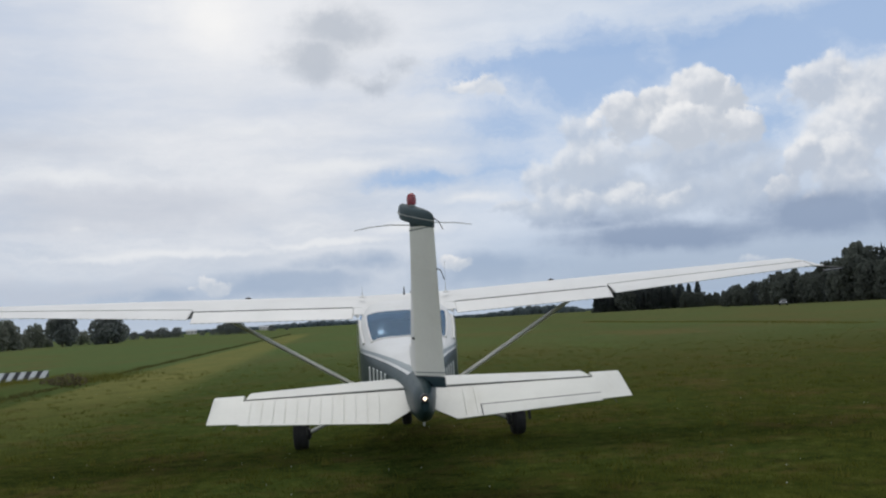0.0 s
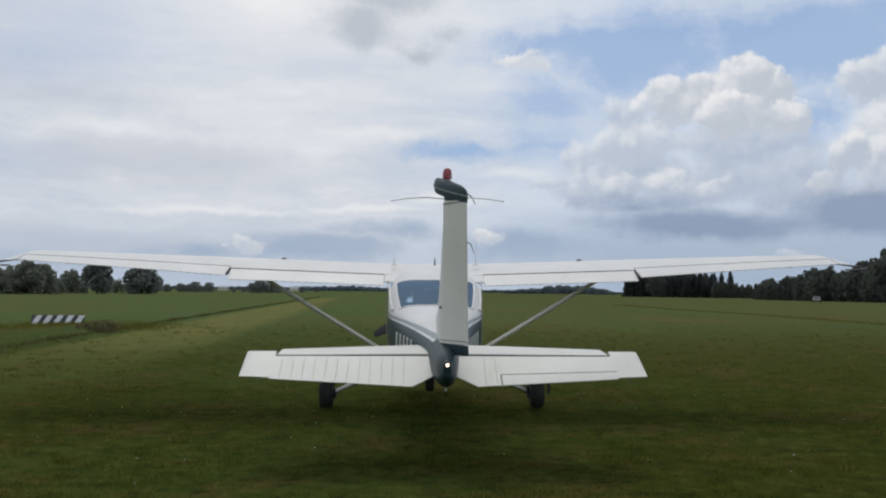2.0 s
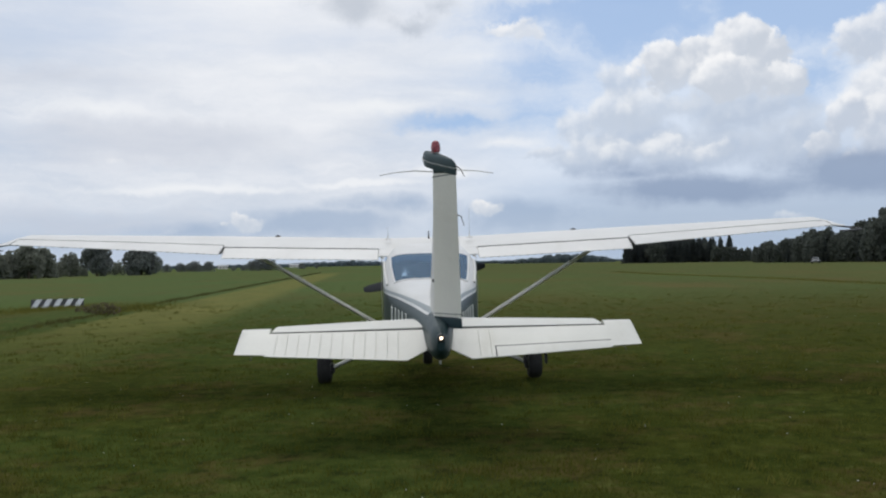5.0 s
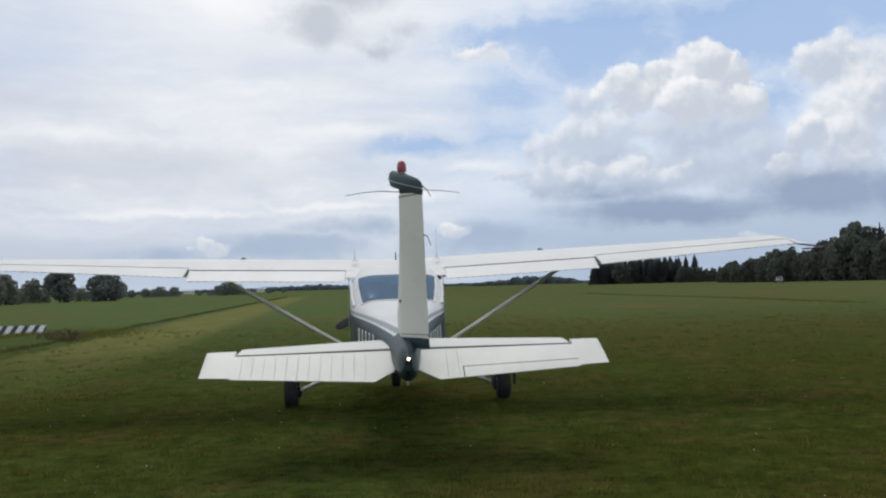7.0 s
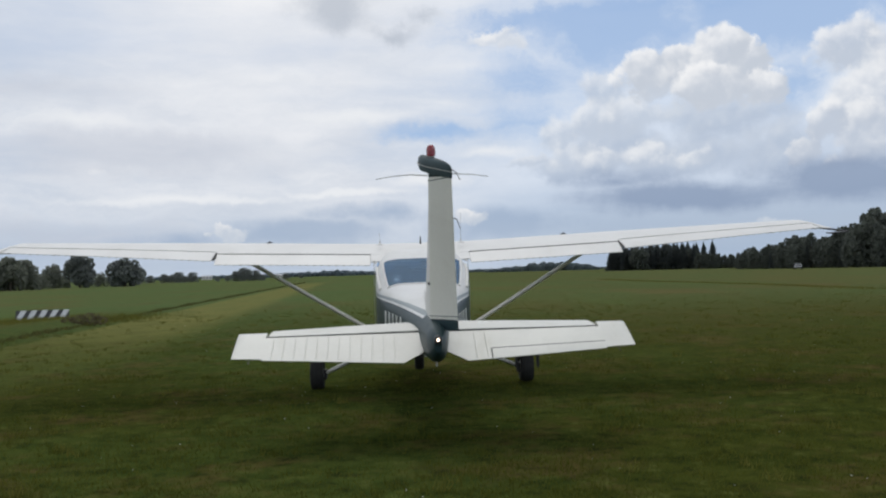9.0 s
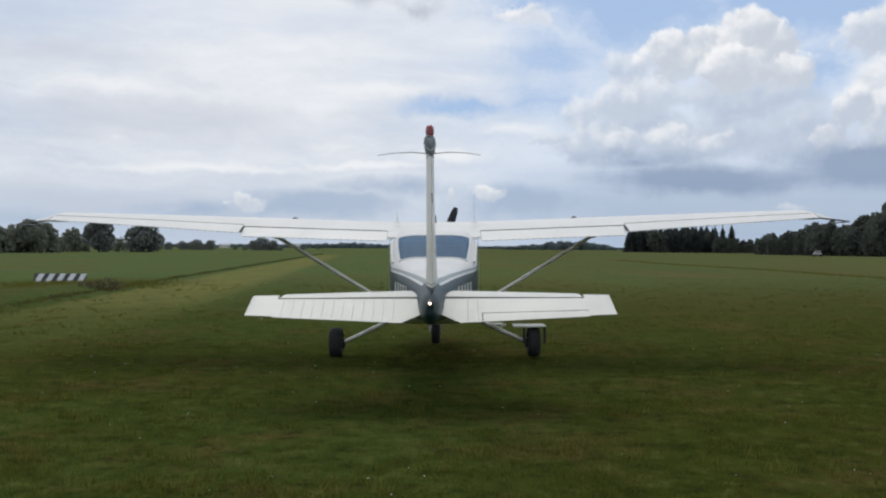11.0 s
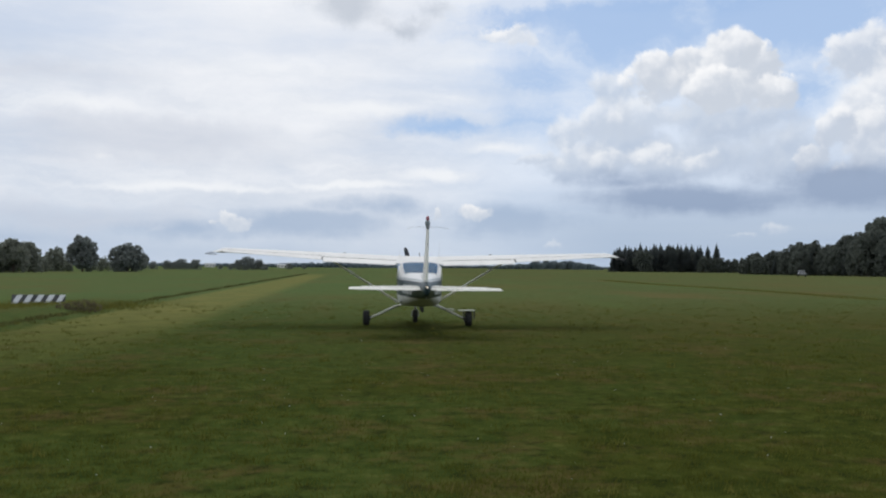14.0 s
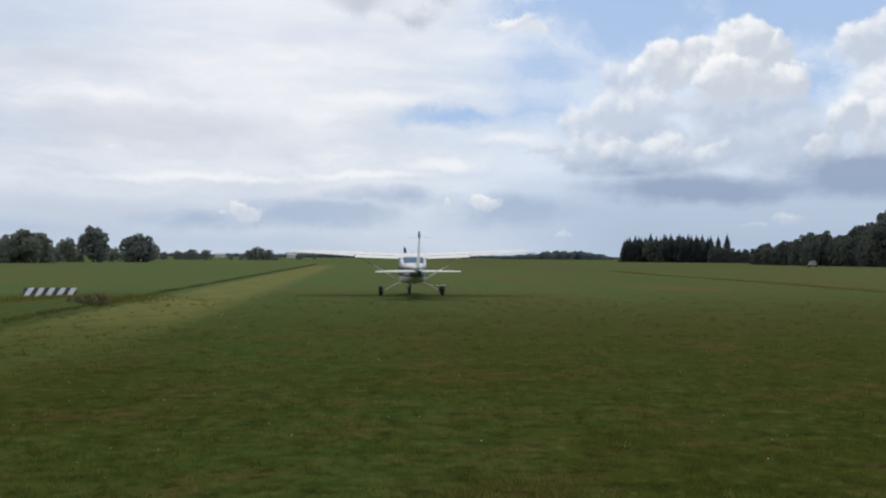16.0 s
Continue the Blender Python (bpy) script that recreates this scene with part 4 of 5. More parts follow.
        part("brake_unit", box((0.05, 0.12, 0.14), (side * 1.315, 0.02, 0.20), 0.015), DARK, leg)
        part("brake_line", tube([(side * 0.5, -0.04, 0.56), (side * 1.0, -0.04, 0.335), (side * 1.30, -0.03, 0.20)], 0.006, 6), DARK, leg)
        wheels.append(build_wheel("main_wheel", 0.215, 0.185, plane, Matrix.Translation((side * 1.42, 0, 0.215))))
    # boarding step over the right wheel
    step = part("jump_step", box((0.46, 0.30, 0.022), (1.355, -0.02, 0.450), 0.006), STRUT, plane, "pale boarding step over the wheel")
    for x in (1.275, 1.565):
        part("step_bracket", box((0.03, 0.10, 0.25), (x, -0.12, 0.33), 0.008), DARK, step)
    part("small_step", box((0.24, 0.16, 0.02), (0.86, -0.08, 0.480), 0.006), STRUT, plane)
    part("step_brace", tube([(0.92, -0.05, 0.42), (1.02, -0.05, 0.47)], 0.014, 8), STRUT, step)
    # nose gear
    leg = part("nose_leg", tube([(0, 1.75, 0.70), (0, 1.66, 0.36), (0, 1.62, 0.30)], [0.04, 0.034, 0.028], 12), STEEL, plane, "nose gear leg")
    for side in (-1, 1):
        part("fork", tube([(side * 0.03, 1.63, 0.40), (side * 0.095, 1.62, 0.34), (side * 0.095, 1.61, 0.19)], 0.017, 8), STEEL, leg)
    wheels.append(build_wheel("nose_wheel", 0.19, 0.14, plane, Matrix.Translation((0, 1.61, 0.19))))
    # exhaust, belly aerial, tie-down ring
    part("exhaust_pipe", tube([(0.22, 2.0, 0.66), (0.24, 1.85, 0.54), (0.26, 1.72, 0.50)], [0.035, 0.035, 0.038], 12), DARK, plane)
    part("tail_tiedown", tube([(0, -4.72, 0.955), (0.0, -4.74, 0.89), (0.0, -4.78, 0.90)], 0.008, 8), STEEL, plane)
    # tail lamp
    part("tail_lamp_housing", lathe([(0.012, 0.06), (0.034, 0.03), (0.036, -0.02), (0.028, -0.035)], 18, "Y", at=(0, -5.12, 1.155)), DARK, plane)
    part("tail_lamp", lathe([(0.013, 0.01), (0.012, -0.010), (0.008, -0.016), (0.002, -0.018)], 16, "Y", at=(0, -5.155, 1.155)), LAMP, plane, "small glowing tail lamp")
    elevators = build_tailplane(plane)
    rudder = build_fin(plane)
    return plane, prop, rudder, elevators, wheels


plane, propeller, rudder, elevators, wheels = build_plane()

# ---- trees and woods ----
def on_ground(azimuth, distance, z=0.0):
    a = radians(azimuth)
    return Vector((math.sin(a) * distance, math.cos(a) * distance, z))


def leaf_cards(rng, centres, count, size, squash=0.8):
    """Small turned leaf clumps filling ellipsoids (centre, radii)."""
    weights = np.array([r[0] * r[1] * r[2] for _, r in centres]) ** 0.7
    pick = rng.choice(len(centres), count, p=weights / weights.sum())
    verts, faces = [], []
    for k in pick:
        c, r = centres[k]
        d = rng.normal(size=3)
        d /= np.linalg.norm(d)
        f = rng.uniform(0.55, 1.05) ** 0.5
        p = Vector((c[0] + d[0] * r[0] * f, c[1] + d[1] * r[1] * f, c[2] + d[2] * r[2] * f))
        s = size * rng.uniform(0.6, 1.35)
        q = Euler(rng.uniform(-3.1, 3.1, 3)).to_quaternion()
        n = len(verts)
        for u, v in ((-1, -0.35), (0.1, -0.8), (1, 0.1), (0.25, 0.85), (-0.6, 0.6)):
            verts.append(p + q @ Vector((u * s, v * s * squash, rng.uniform(-0.15, 0.15) * s)))
        faces.append((n, n + 1, n + 2, n + 3, n + 4))
    return verts, faces


def mesh_part(name, verts, faces, mat, parent, label=""):
    me = bpy.data.meshes.new(name)
    me.from_pydata(verts, [], faces)
    me.materials.append(mat)
    ob = new(name, me)
    if parent:
        ob.parent = parent
    if label:
        tagged(ob, label)
    return ob


def build_broadleaf(seed, h, w, mat, base=0.12, lobes=11, cards=1100, label="rounded dark green field tree", top=1.0):
    """A tapered trunk, limbs and a crown of leaf clumps."""
    rng = np.random.default_rng(seed)
    tree = tagged(new("tree"), label, "tree")
    lean = rng.uniform(-0.04, 0.04, 2) * h
    bm = tube([(0, 0, -0.2), (lean[0] * 0.3, lean[1] * 0.3, h * 0.3), (lean[0], lean[1], h * 0.75)], [0.035 * h, 0.026 * h, 0.008 * h], 8)
    centres = []
    for k in range(lobes):
        f = (k + 0.5) / lobes
        a = k * 2.399 + rng.uniform(-0.4, 0.4)
        z = h * (base + 0.08 + (0.80 - base) * f)
        spread = w / 2 * (0.62 * math.sin(math.pi * min(1.0, 0.22 + 0.72 * f)) ** 0.7)
        r = w * rng.uniform(0.19, 0.28) * (1.0 - 0.35 * f * top)
        c = (math.cos(a) * spread, math.sin(a) * spread, z)
        centres.append((c, (r, r, r * rng.uniform(0.75, 1.0) * h / max(h, w) * 1.15)))
        if k % 2 == 0:
            tube([(0, 0, h * (base + 0.05 + 0.3 * f)), (c[0] * 0.5, c[1] * 0.5, (z + h * (base + 0.3 * f)) / 2), c], [0.012 * h, 0.009 * h, 0.004 * h], 6, bm=bm)
    centres.append(((0, 0, h * 0.55), (w * 0.30, w * 0.30, h * 0.33)))
    part("trunk", bm, BARK, tree)
    v, f = leaf_cards(rng, centres, int(cards * 1.9), 0.0235 * (h + w))
    mesh_part("crown", v, f, mat, tree)
    return tree


def build_spruce(seed, h, w, label="tall dark spruce at the wood's edge"):
    rng = np.random.default_rng(seed)
    tree = tagged(new("spruce"), label, "tree")
    bm = tube([(0, 0, -0.2), (0, 0, h * 0.5), (0, 0, h * 0.90)], [0.018 * h, 0.012 * h, 0.003 * h], 8)
    verts, faces = [], []
    layers = 15
    for i in range(layers):
        f = i / (layers - 1)
        z, r = h * (0.06 + 0.90 * f), w / 2 * (1 - f) ** 0.62 * rng.uniform(0.78, 1.15) + 0.10
        arms = 11 if i < 11 else 7
        for k in range(arms):
            a = k * math.tau / arms + rng.uniform(-0.25, 0.25) + i
            rr = r * rng.uniform(0.7, 1.12)
            out, side = Vector((math.cos(a), math.sin(a), 0)), Vector((-math.sin(a), math.cos(a), 0))
            wd = 0.26 * rr + 0.16
            n = len(verts)
            p = Vector((0, 0, z))
            for o, s, dz in ((0.05, -0.3, 0.05 * h), (0.55, -1, -0.02 * h), (1.0, 0, -0.045 * h), (0.55, 1, -0.02 * h), (0.05, 0.3, 0.05 * h)):
                verts.append(p + out * rr * o + side * wd * s + Vector((0, 0, dz + rng.uniform(-0.01, 0.01) * h)))
            faces.append((n, n + 1, n + 2, n + 3, n + 4))
            n = len(verts)
            for o, dz in ((0.1, 0.03 * h), (0.95, -0.035 * h), (0.8, -0.075 * h), (0.1, -0.03 * h)):
                verts.append(p + out * rr * o + side * rng.uniform(-0.1, 0.1) + Vector((0, 0, dz)))
            faces.append((n, n + 1, n + 2, n + 3))
    part("trunk", bm, BARK, tree)
    mesh_part("crown", verts, faces, NEEDLE, tree)
    return tree


def put(ob, at, turn=0.0, size=1.0, wide=1.0):
    ob.matrix_basis = Matrix.Translation(at) @ Matrix.Rotation(turn, 4, "Z") @ Matrix.Diagonal((size * wide, size * wide, size, 1))


def again(ob, at, turn=0.0, size=1.0, wide=1.0):
    keep = ob.scale.copy()
    ob.scale = (1, 1, 1)
    c = copy_thing(ob, Matrix.Translation(at) @ Matrix.Rotation(turn, 4, "Z") @ Matrix.Diagonal((size * wide, size * wide, size, 1)))
    ob.scale = keep
    return c


def build_trees():
    # single field trees beyond the drain
    field = [(-18.62, 230, 8.4, 7.2, LEAF_HAZED, 0.10, 1500, "tall rounded dark green tree on a short trunk"),
             (-16.2, 237, 6.9, 9.0, LEAF_HAZED, 0.03, 1500, "broad dark green tree with leaves to the ground"),
             (-20.05, 238, 5.6, 5.6, LEAF_OLIVE, 0.06, 1100, "small rounded olive-green tree"),
             (-17.5, 250, 3.6, 4.2, LEAF_OLIVE, 0.02, 700, "low olive-green bush between field trees")]
    for k, (a, d, h, w, m, b, n, text) in enumerate(field):
        put(build_broadleaf(20 + k, h, w, m, b, 13, n, text), on_ground(a, d), k * 1.3)
    # hedge of olive-green trees
    hedge = [build_broadleaf(31, 6.8, 6.4, LEAF_OLIVE, 0.02, 13, 1200, "olive-green hedgerow tree with grey-green leaves"),
             build_broadleaf(32, 5.4, 6.8, LEAF_OLIVE, 0.02, 12, 1200, "low olive-green hedgerow tree")]
    for ob in hedge:
        tagged(ob, group="hedgerow trees")
    rows = [(-21.4, 205, 0, 0.92), (-22.2, 200, 0, 1.0), (-22.9, 204, 1, 1.0), (-23.8, 200, 1, 0.95), (-24.6, 208, 0, 0.85), (-25.5, 203, 1, 1.05), (-26.4, 207, 0, 0.95), (-27.4, 200, 0, 1.1), (-28.4, 206, 1, 1.1), (-29.5, 200, 0, 1.2), (-31, 204, 1, 1.1),
            (-20.8, 225, 1, 0.6), (-19.4, 246, 1, 0.45)]
    for i, (a, d, k, s) in enumerate(rows):
        if i == 0:
            put(hedge[0], on_ground(a, d), 0.4, s)
        elif i == 2:
            put(hedge[1], on_ground(a, d), 1.4, s)
        else:
            again(hedge[k], on_ground(a, d), i * 1.1, s)
    # far low trees
    low = build_broadleaf(41, 4.2, 5.2, LEAF_HAZED, 0.0, 10, 600, "distant low dark tree at the field's far edge")
    tagged(low, group="far low trees")
    put(low, on_ground(-13.2, 372), 0, 1.0)
    for i, (a, d, s) in enumerate([(-12.4, 374, 0.95), (-14.0, 376, 0.85), (-14.8, 380, 0.75), (-15.4, 380, 0.6), (-12.9, 380, 0.7), (-10.4, 390, 0.55), (-11.0, 420, 0.5), (-7.0, 470, 0.75), (-6.1, 520, 0.5), (-13.6, 380, 0.8),
                                   (-9.9, 365, 0.95), (-9.4, 364, 1.25), (-8.8, 366, 1.0), (-8.4, 370, 0.6)]):
        again(low, on_ground(a, d), i * 1.9, s)
    # dark wood: broadleaves with spruces standing out
    leafy = [build_broadleaf(51 + k, 12.0, 8.6, LEAF, 0.0, 14, 1000, "dark broadleaf tree in a dense wood") for k in range(3)]
    spruce = [build_spruce(61 + k, 13.0, 6.6) for k in range(2)]
    for ob in (*leafy, *spruce):
        tagged(ob, group="trees of the dark woods")
    rng = np.random.default_rng(7)
    first = set()

    def stand(kind, k, at, turn, size, wide=1.0):
        ob = (leafy if kind == "leafy" else spruce)[k]
        if (kind, k) in first:
            again(ob, at, turn, size, wide)
        else:
            first.add((kind, k))
            put(ob, at, turn, size, wide)
    a = 12.5
    while a < 17.6:
        top = float(np.interp(a, [12.5, 12.9, 14.0, 15.6, 16.8, 17.6], [0.80, 0.90, 0.98, 1.06, 1.0, 0.92]))
        for row in range(2):
            kind = "spruce" if rng.random() < 0.9 else "leafy"
            stand(kind, int(rng.integers(0, 2 if kind == "spruce" else 3)), on_ground(a + rng.uniform(-0.14, 0.14), 432 + row * 9 + rng.uniform(-4, 4)), rng.uniform(0, 6), top * rng.uniform(0.84, 1.05) * (0.93 if row == 0 else 1.0), 1.3)
        a += 0.26
    for az, s in ((17.95, 0.92), (18.45, 0.98)):
        stand("spruce", 1, on_ground(az, 425), az, s)
    for az, s in ((17.7, 0.62), (18.1, 0.60), (18.7, 0.56), (19.1, 0.50), (19.5, 0.52), (18.4, 0.55)):
        stand("leafy", 1, on_ground(az, 415), az * 3, s)
    # nearer wood that rises to one side
    def top_at(a):
        return float(np.interp(a, [19.7, 20.3, 21.2, 22.4, 24.4, 25.6, 26.2, 27.2, 29, 34], [0.45, 0.62, 0.68, 0.82, 0.86, 0.94, 1.28, 1.36, 1.25, 1.3]))
    a = 19.8
    while a < 34:
        d = float(np.interp(a, [19.7, 22, 27, 34], [318, 285, 256, 235]))
        for row in range(2):
            kind = "spruce" if rng.random() < 0.16 else "leafy"
            s = top_at(a) * rng.uniform(0.84, 1.06) * (0.72 if row == 0 else 1.0)
            stand(kind, int(rng.integers(0, 2 if kind == "spruce" else 3)), on_ground(a + rng.uniform(-0.2, 0.2), d + row * 12 + rng.uniform(-4, 4)), rng.uniform(0, 6), s * (0.82 if kind == "spruce" else 1.0), 0.9)
        a += 0.48


build_trees()


def build_far_woods():
    """Far woodland along the skyline, haze painted into its colours: rows of clump shapes with uneven tops."""
    rng = np.random.default_rng(12)
    for d, a0, a1, tops, name in ((1500, -34, 36, ((-34, 4), (-12, 4.5), (-8, 5.0), (-4, 5.6), (0, 4.6), (6, 4.4), (12, 4.0), (36, 5)), "far"),
                                  (900, 5.2, 11.8, ((5.2, 2.5), (6.5, 4.6), (8.0, 7.0), (9.2, 8.2), (10.4, 7.2), (11.2, 5.2), (11.8, 3.0)), "near"),
                                  (1150, -8.6, -1.0, ((-8.6, 3), (-6.5, 5), (-4.0, 6.6), (-2.5, 5), (-1.0, 3)), "mid")):
        verts, faces = [], []
        a = a0
        while a < a1:
            h = float(np.interp(a, [p[0] for p in tops], [p[1] for p in tops])) * rng.uniform(0.8, 1.18)
            c = on_ground(a, d + rng.uniform(-20, 20))
            w = d * 0.0035 * rng.uniform(0.8, 1.5)
            n = len(verts)
            k = 9
            for ring, (z, r) in enumerate(((-1.0, 1.0), (h * 0.55, 1.05), (h * 0.85, 0.75), (h, 0.25))):
                for i in range(k):
                    t = i * math.tau / k
                    j = rng.uniform(0.85, 1.15)
                    verts.append(c + Vector((math.cos(t) * w * r * j, math.sin(t) * w * r * j, z + rng.uniform(-0.05, 0.05) * h)))
                if ring:
                    for i in range(k):
                        b, e = n + (ring - 1) * k, n + ring * k
                        faces.append((b + i, b + (i + 1) % k, e + (i + 1) % k, e + i))
            faces.append(tuple(n + 3 * k + i for i in range(k)))
            a += math.degrees(w / d) * 0.8
        ob = mesh_part("far_woodland", verts, faces, HAZE_WOOD if name != "near" else FAR_WOOD_HAZED, None)
        tagged(ob, "far skyline woodland with blue-green haze painted in", "woodland", kind="stuff")


# nearer skyline wood, with somewhat less haze mixed into its colour
FAR_WOOD_HAZED = foliage_material("far_wood_hazed_foliage", (0.115, 0.150, 0.165), (0.155, 0.190, 0.190), 0.03)
build_far_woods()


# ---- grass, flowers, drain ----
def blades(name, pts, heights, widths, mat, seed, label, lean=0.5):
    """One object of many three-sided blades."""
    rng = np.random.default_rng(seed)
    n = len(pts)
    turn = rng.uniform(0, math.tau, n)
    tip = rng.uniform(0, math.tau, n)
    off = np.stack([np.cos(turn), np.sin(turn)], 1) * widths[:, None] / 2
    far = np.stack([np.cos(tip), np.sin(tip)], 1) * (heights * rng.uniform(0.1, 1.0, n) * lean)[:, None]
    v = np.zeros((n, 3, 3))
    v[:, 0, :2], v[:, 1, :2], v[:, 2, :2] = pts[:, :2] - off, pts[:, :2] + off, pts[:, :2] + far
    v[:, 0, 2] = v[:, 1, 2] = pts[:, 2] - 0.01
    v[:, 2, 2] = pts[:, 2] + heights
    me = bpy.data.meshes.new(name)
    me.vertices.add(3 * n)
    me.vertices.foreach_set("co", v.ravel())
    me.loops.add(3 * n)
    me.loops.foreach_set("vertex_index", np.arange(3 * n))
    me.polygons.add(n)
    me.polygons.foreach_set("loop_start", np.arange(n) * 3)
    me.update()
    me.validate()
    me.materials.append(mat)
    return tagged(new(name, me), label, "grass", kind="stuff")


def build_grass():
    rng = np.random.default_rng(3)
    n = 480000
    y = 4.6 + 85.0 * rng.random(n) ** 2.6
    x = rng.uniform(-1, 1, n) * (0.56 * y + 1.6)
    patch = np.sin(x * 1.7 + 0.6 * np.sin(y * 1.3)) * np.sin(y * 1.1 + 0.8 * np.sin(x * 0.9)) + 0.6 * np.sin(x * 4.3 + y * 3.1) * np.sin(y * 5.2 - x * 2.2)
    keep = rng.random(n) < (0.62 + 0.26 * patch) * np.clip(1.25 - y / 75, 0.05, 1)
    keep &= (x > -8.9 - (y - 10.0) * 0.058 + 4.2 + rng.normal(0, 0.6, n)) | (rng.random(n) < np.interp(y, [14, 26], [1.0, 0.06]))
    x, y, patch = x[keep], y[keep], patch[keep]
    pts = np.stack([x, y, np.zeros(len(x))], 1)
    blades("grass_turf", pts, rng.uniform(0.010, 0.030, len(x)) * (1 + 0.3 * np.clip(patch, -1, 1)), rng.uniform(0.007, 0.013, len(x)) * (0.8 + y * 0.03), BLADE_GRASS, 4, "short mown airfield grass", 0.9)
    # longer tufts
    n = 260
    ty = 5.0 + 40 * rng.random(n) ** 1.5
    tx = rng.uniform(-1, 1, n) * (0.56 * ty + 1.5)
    per = 26
    px = np.repeat(tx, per) + rng.normal(0, 0.05, n * per)
    py = np.repeat(ty, per) + rng.normal(0, 0.05, n * per)
    blades("grass_tufts", np.stack([px, py, np.zeros(len(px))], 1), rng.uniform(0.04, 0.10, len(px)), rng.uniform(0.008, 0.014, len(px)), DRY_GRASS, 5, "scattered longer grass tufts", 0.8)
    n = 1100
    ty = 5.0 + 34 * rng.random(n) ** 1.4
    tx = rng.uniform(-1, 1, n) * (0.56 * ty + 1.5)
    px = np.repeat(tx, per) + rng.normal(0, 0.07, n * per)
    py = np.repeat(ty, per) + rng.normal(0, 0.07, n * per)
    blades("green_tufts", np.stack([px, py, np.zeros(len(px))], 1), rng.uniform(0.03, 0.075, len(px)), rng.uniform(0.008, 0.014, len(px)), BLADE_GRASS, 15, "low green clumps standing out of the turf", 0.8)
    # rough growth along the drain and round the marker board
    n = 9000
    y = 16 + 190 * rng.random(n) ** 1.6
    side = rng.normal(0, 0.17, n)
    x = -8.9 - (y - 10.0) * 0.058 - 1.0 + side
    blades("drain_grass", np.stack([x, y, np.zeros(n)], 1), rng.uniform(0.03, 0.11, n) * (0.8 + 0.4 * np.sin(y * 0.7)), rng.uniform(0.02, 0.05, n) * (0.7 + y / 80), DRAIN_GRASS, 6, "rough uncut grass along the drain")
    n = 7000
    x, y = rng.normal(-13.4, 1.6, n), rng.normal(37.5, 2.2, n)
    blades("rough_grass", np.stack([x, y, np.zeros(n)], 1), rng.uniform(0.05, 0.20, n), rng.uniform(0.015, 0.03, n), DRY_GRASS, 7, "rough dry grass round the marker board")
    # line of uncut grass on the other side
    n = 5000
    y = 50 + 75 * rng.random(n)
    x = 26.2 + 0.4 * np.sin(y * 0.11) + rng.normal(0, 0.5, n)
    blades("verge_grass", np.stack([x, y, np.zeros(n)], 1), rng.uniform(0.04, 0.11, n), rng.uniform(0.03, 0.06, n), DRY_GRASS, 8, "line of uncut grass across the field")
    # clover heads
    verts, faces = [], []
    for k in range(260):
        yy = 5.0 + 26 * rng.random() ** 1.2
        xx = rng.uniform(-1, 1) * (0.55 * yy + 1)
        r, h = rng.uniform(0.003, 0.008), rng.uniform(0.02, 0.045)
        n = len(verts)
        verts += [Vector((xx + dx * r, yy + dy * r, h + dz * r)) for dx, dy, dz in ((1, 0, 0), (0, 1, 0), (-1, 0, 0), (0, -1, 0), (0, 0, 1), (0, 0, -1))]
        faces += [(n + a, n + b, n + c) for a, b, c in ((0, 1, 4), (1, 2, 4), (2, 3, 4), (3, 0, 4), (1, 0, 5), (2, 1, 5), (3, 2, 5), (0, 3, 5))]
    tagged(mesh_part("clover_flowers", verts, faces, PETAL, None), "tiny white clover heads in the turf", "flower", kind="stuff")
    # weed clump beside the board
    tree = tagged(new("weed_bush"), "low olive-brown weed bush at the drain", "bush")
    rng2 = np.random.default_rng(9)
    v, f = leaf_cards(rng2, [((0, 0, 0.25), (0.6, 0.5, 0.32)), ((0.5, 0.1, 0.18), (0.45, 0.4, 0.22)), ((-0.7, 0.2, 0.2), (0.5, 0.5, 0.25)), ((-1.3, 0.3, 0.16), (0.5, 0.5, 0.2))], 560, 0.06)
    mesh_part("leaves", v, f, DOCK, tree)
    bm = bmesh.new()
    for k in range(7):
        a = k * 0.9
        tube([(0, 0, -0.02), (math.cos(a) * 0.2, math.sin(a) * 0.2, 0.2), (math.cos(a) * 0.42, math.sin(a) * 0.38, 0.38)], [0.012, 0.009, 0.004], 6, bm=bm)
    part("stem", bm, BARK, tree)
    tree.matrix_basis = pose(-11.15, 33.8, 0) @ Matrix.Diagonal((0.62, 0.5, 0.75, 1))


build_grass()


# ---- marker board, car, houses ----
def build_board():
    board = tagged(new("marker_board"), "low runway marker board with slanted white and black stripes", "marker board")
    length, h = 2.1, 0.48
    tilt = Matrix.Rotation(radians(-22), 4, "X")
    part("panel", box((length, 0.03, h), (0, 0, 0), 0.006, turn=tilt), BOARD_BLACK, board)
    for k in range(5):
        x = -0.84 + k * 0.42
        w, lean = 0.22, 0.11
        bm = bmesh.new()
        face = []
        for dy in (-0.019, -0.024):
            face.append([bm.verts.new(tilt @ Vector((x + a, dy, b))) for a, b in ((-w / 2 - lean, -h / 2 + 0.01), (w / 2 - lean, -h / 2 + 0.01), (w / 2 + lean, h / 2 - 0.01), (-w / 2 + lean, h / 2 - 0.01))])
        for r in face:
            bm.faces.new(r)
        for i in range(4):
            bm.faces.new((face[0][i], face[0][(i + 1) % 4], face[1][(i + 1) % 4], face[1][i]))
        part("stripe", bm, BOARD_WHITE, board, "slanted white stripe", smooth=False)
    for x in (-1.0, 0.0, 1.0):
        part("leg", box((0.06, 0.06, 0.52), (x, 0.10, -0.10), 0.006), WOOD, board)
    board.matrix_basis = pose(-15.08, 39.8, 0.15, 0, 0, 8)


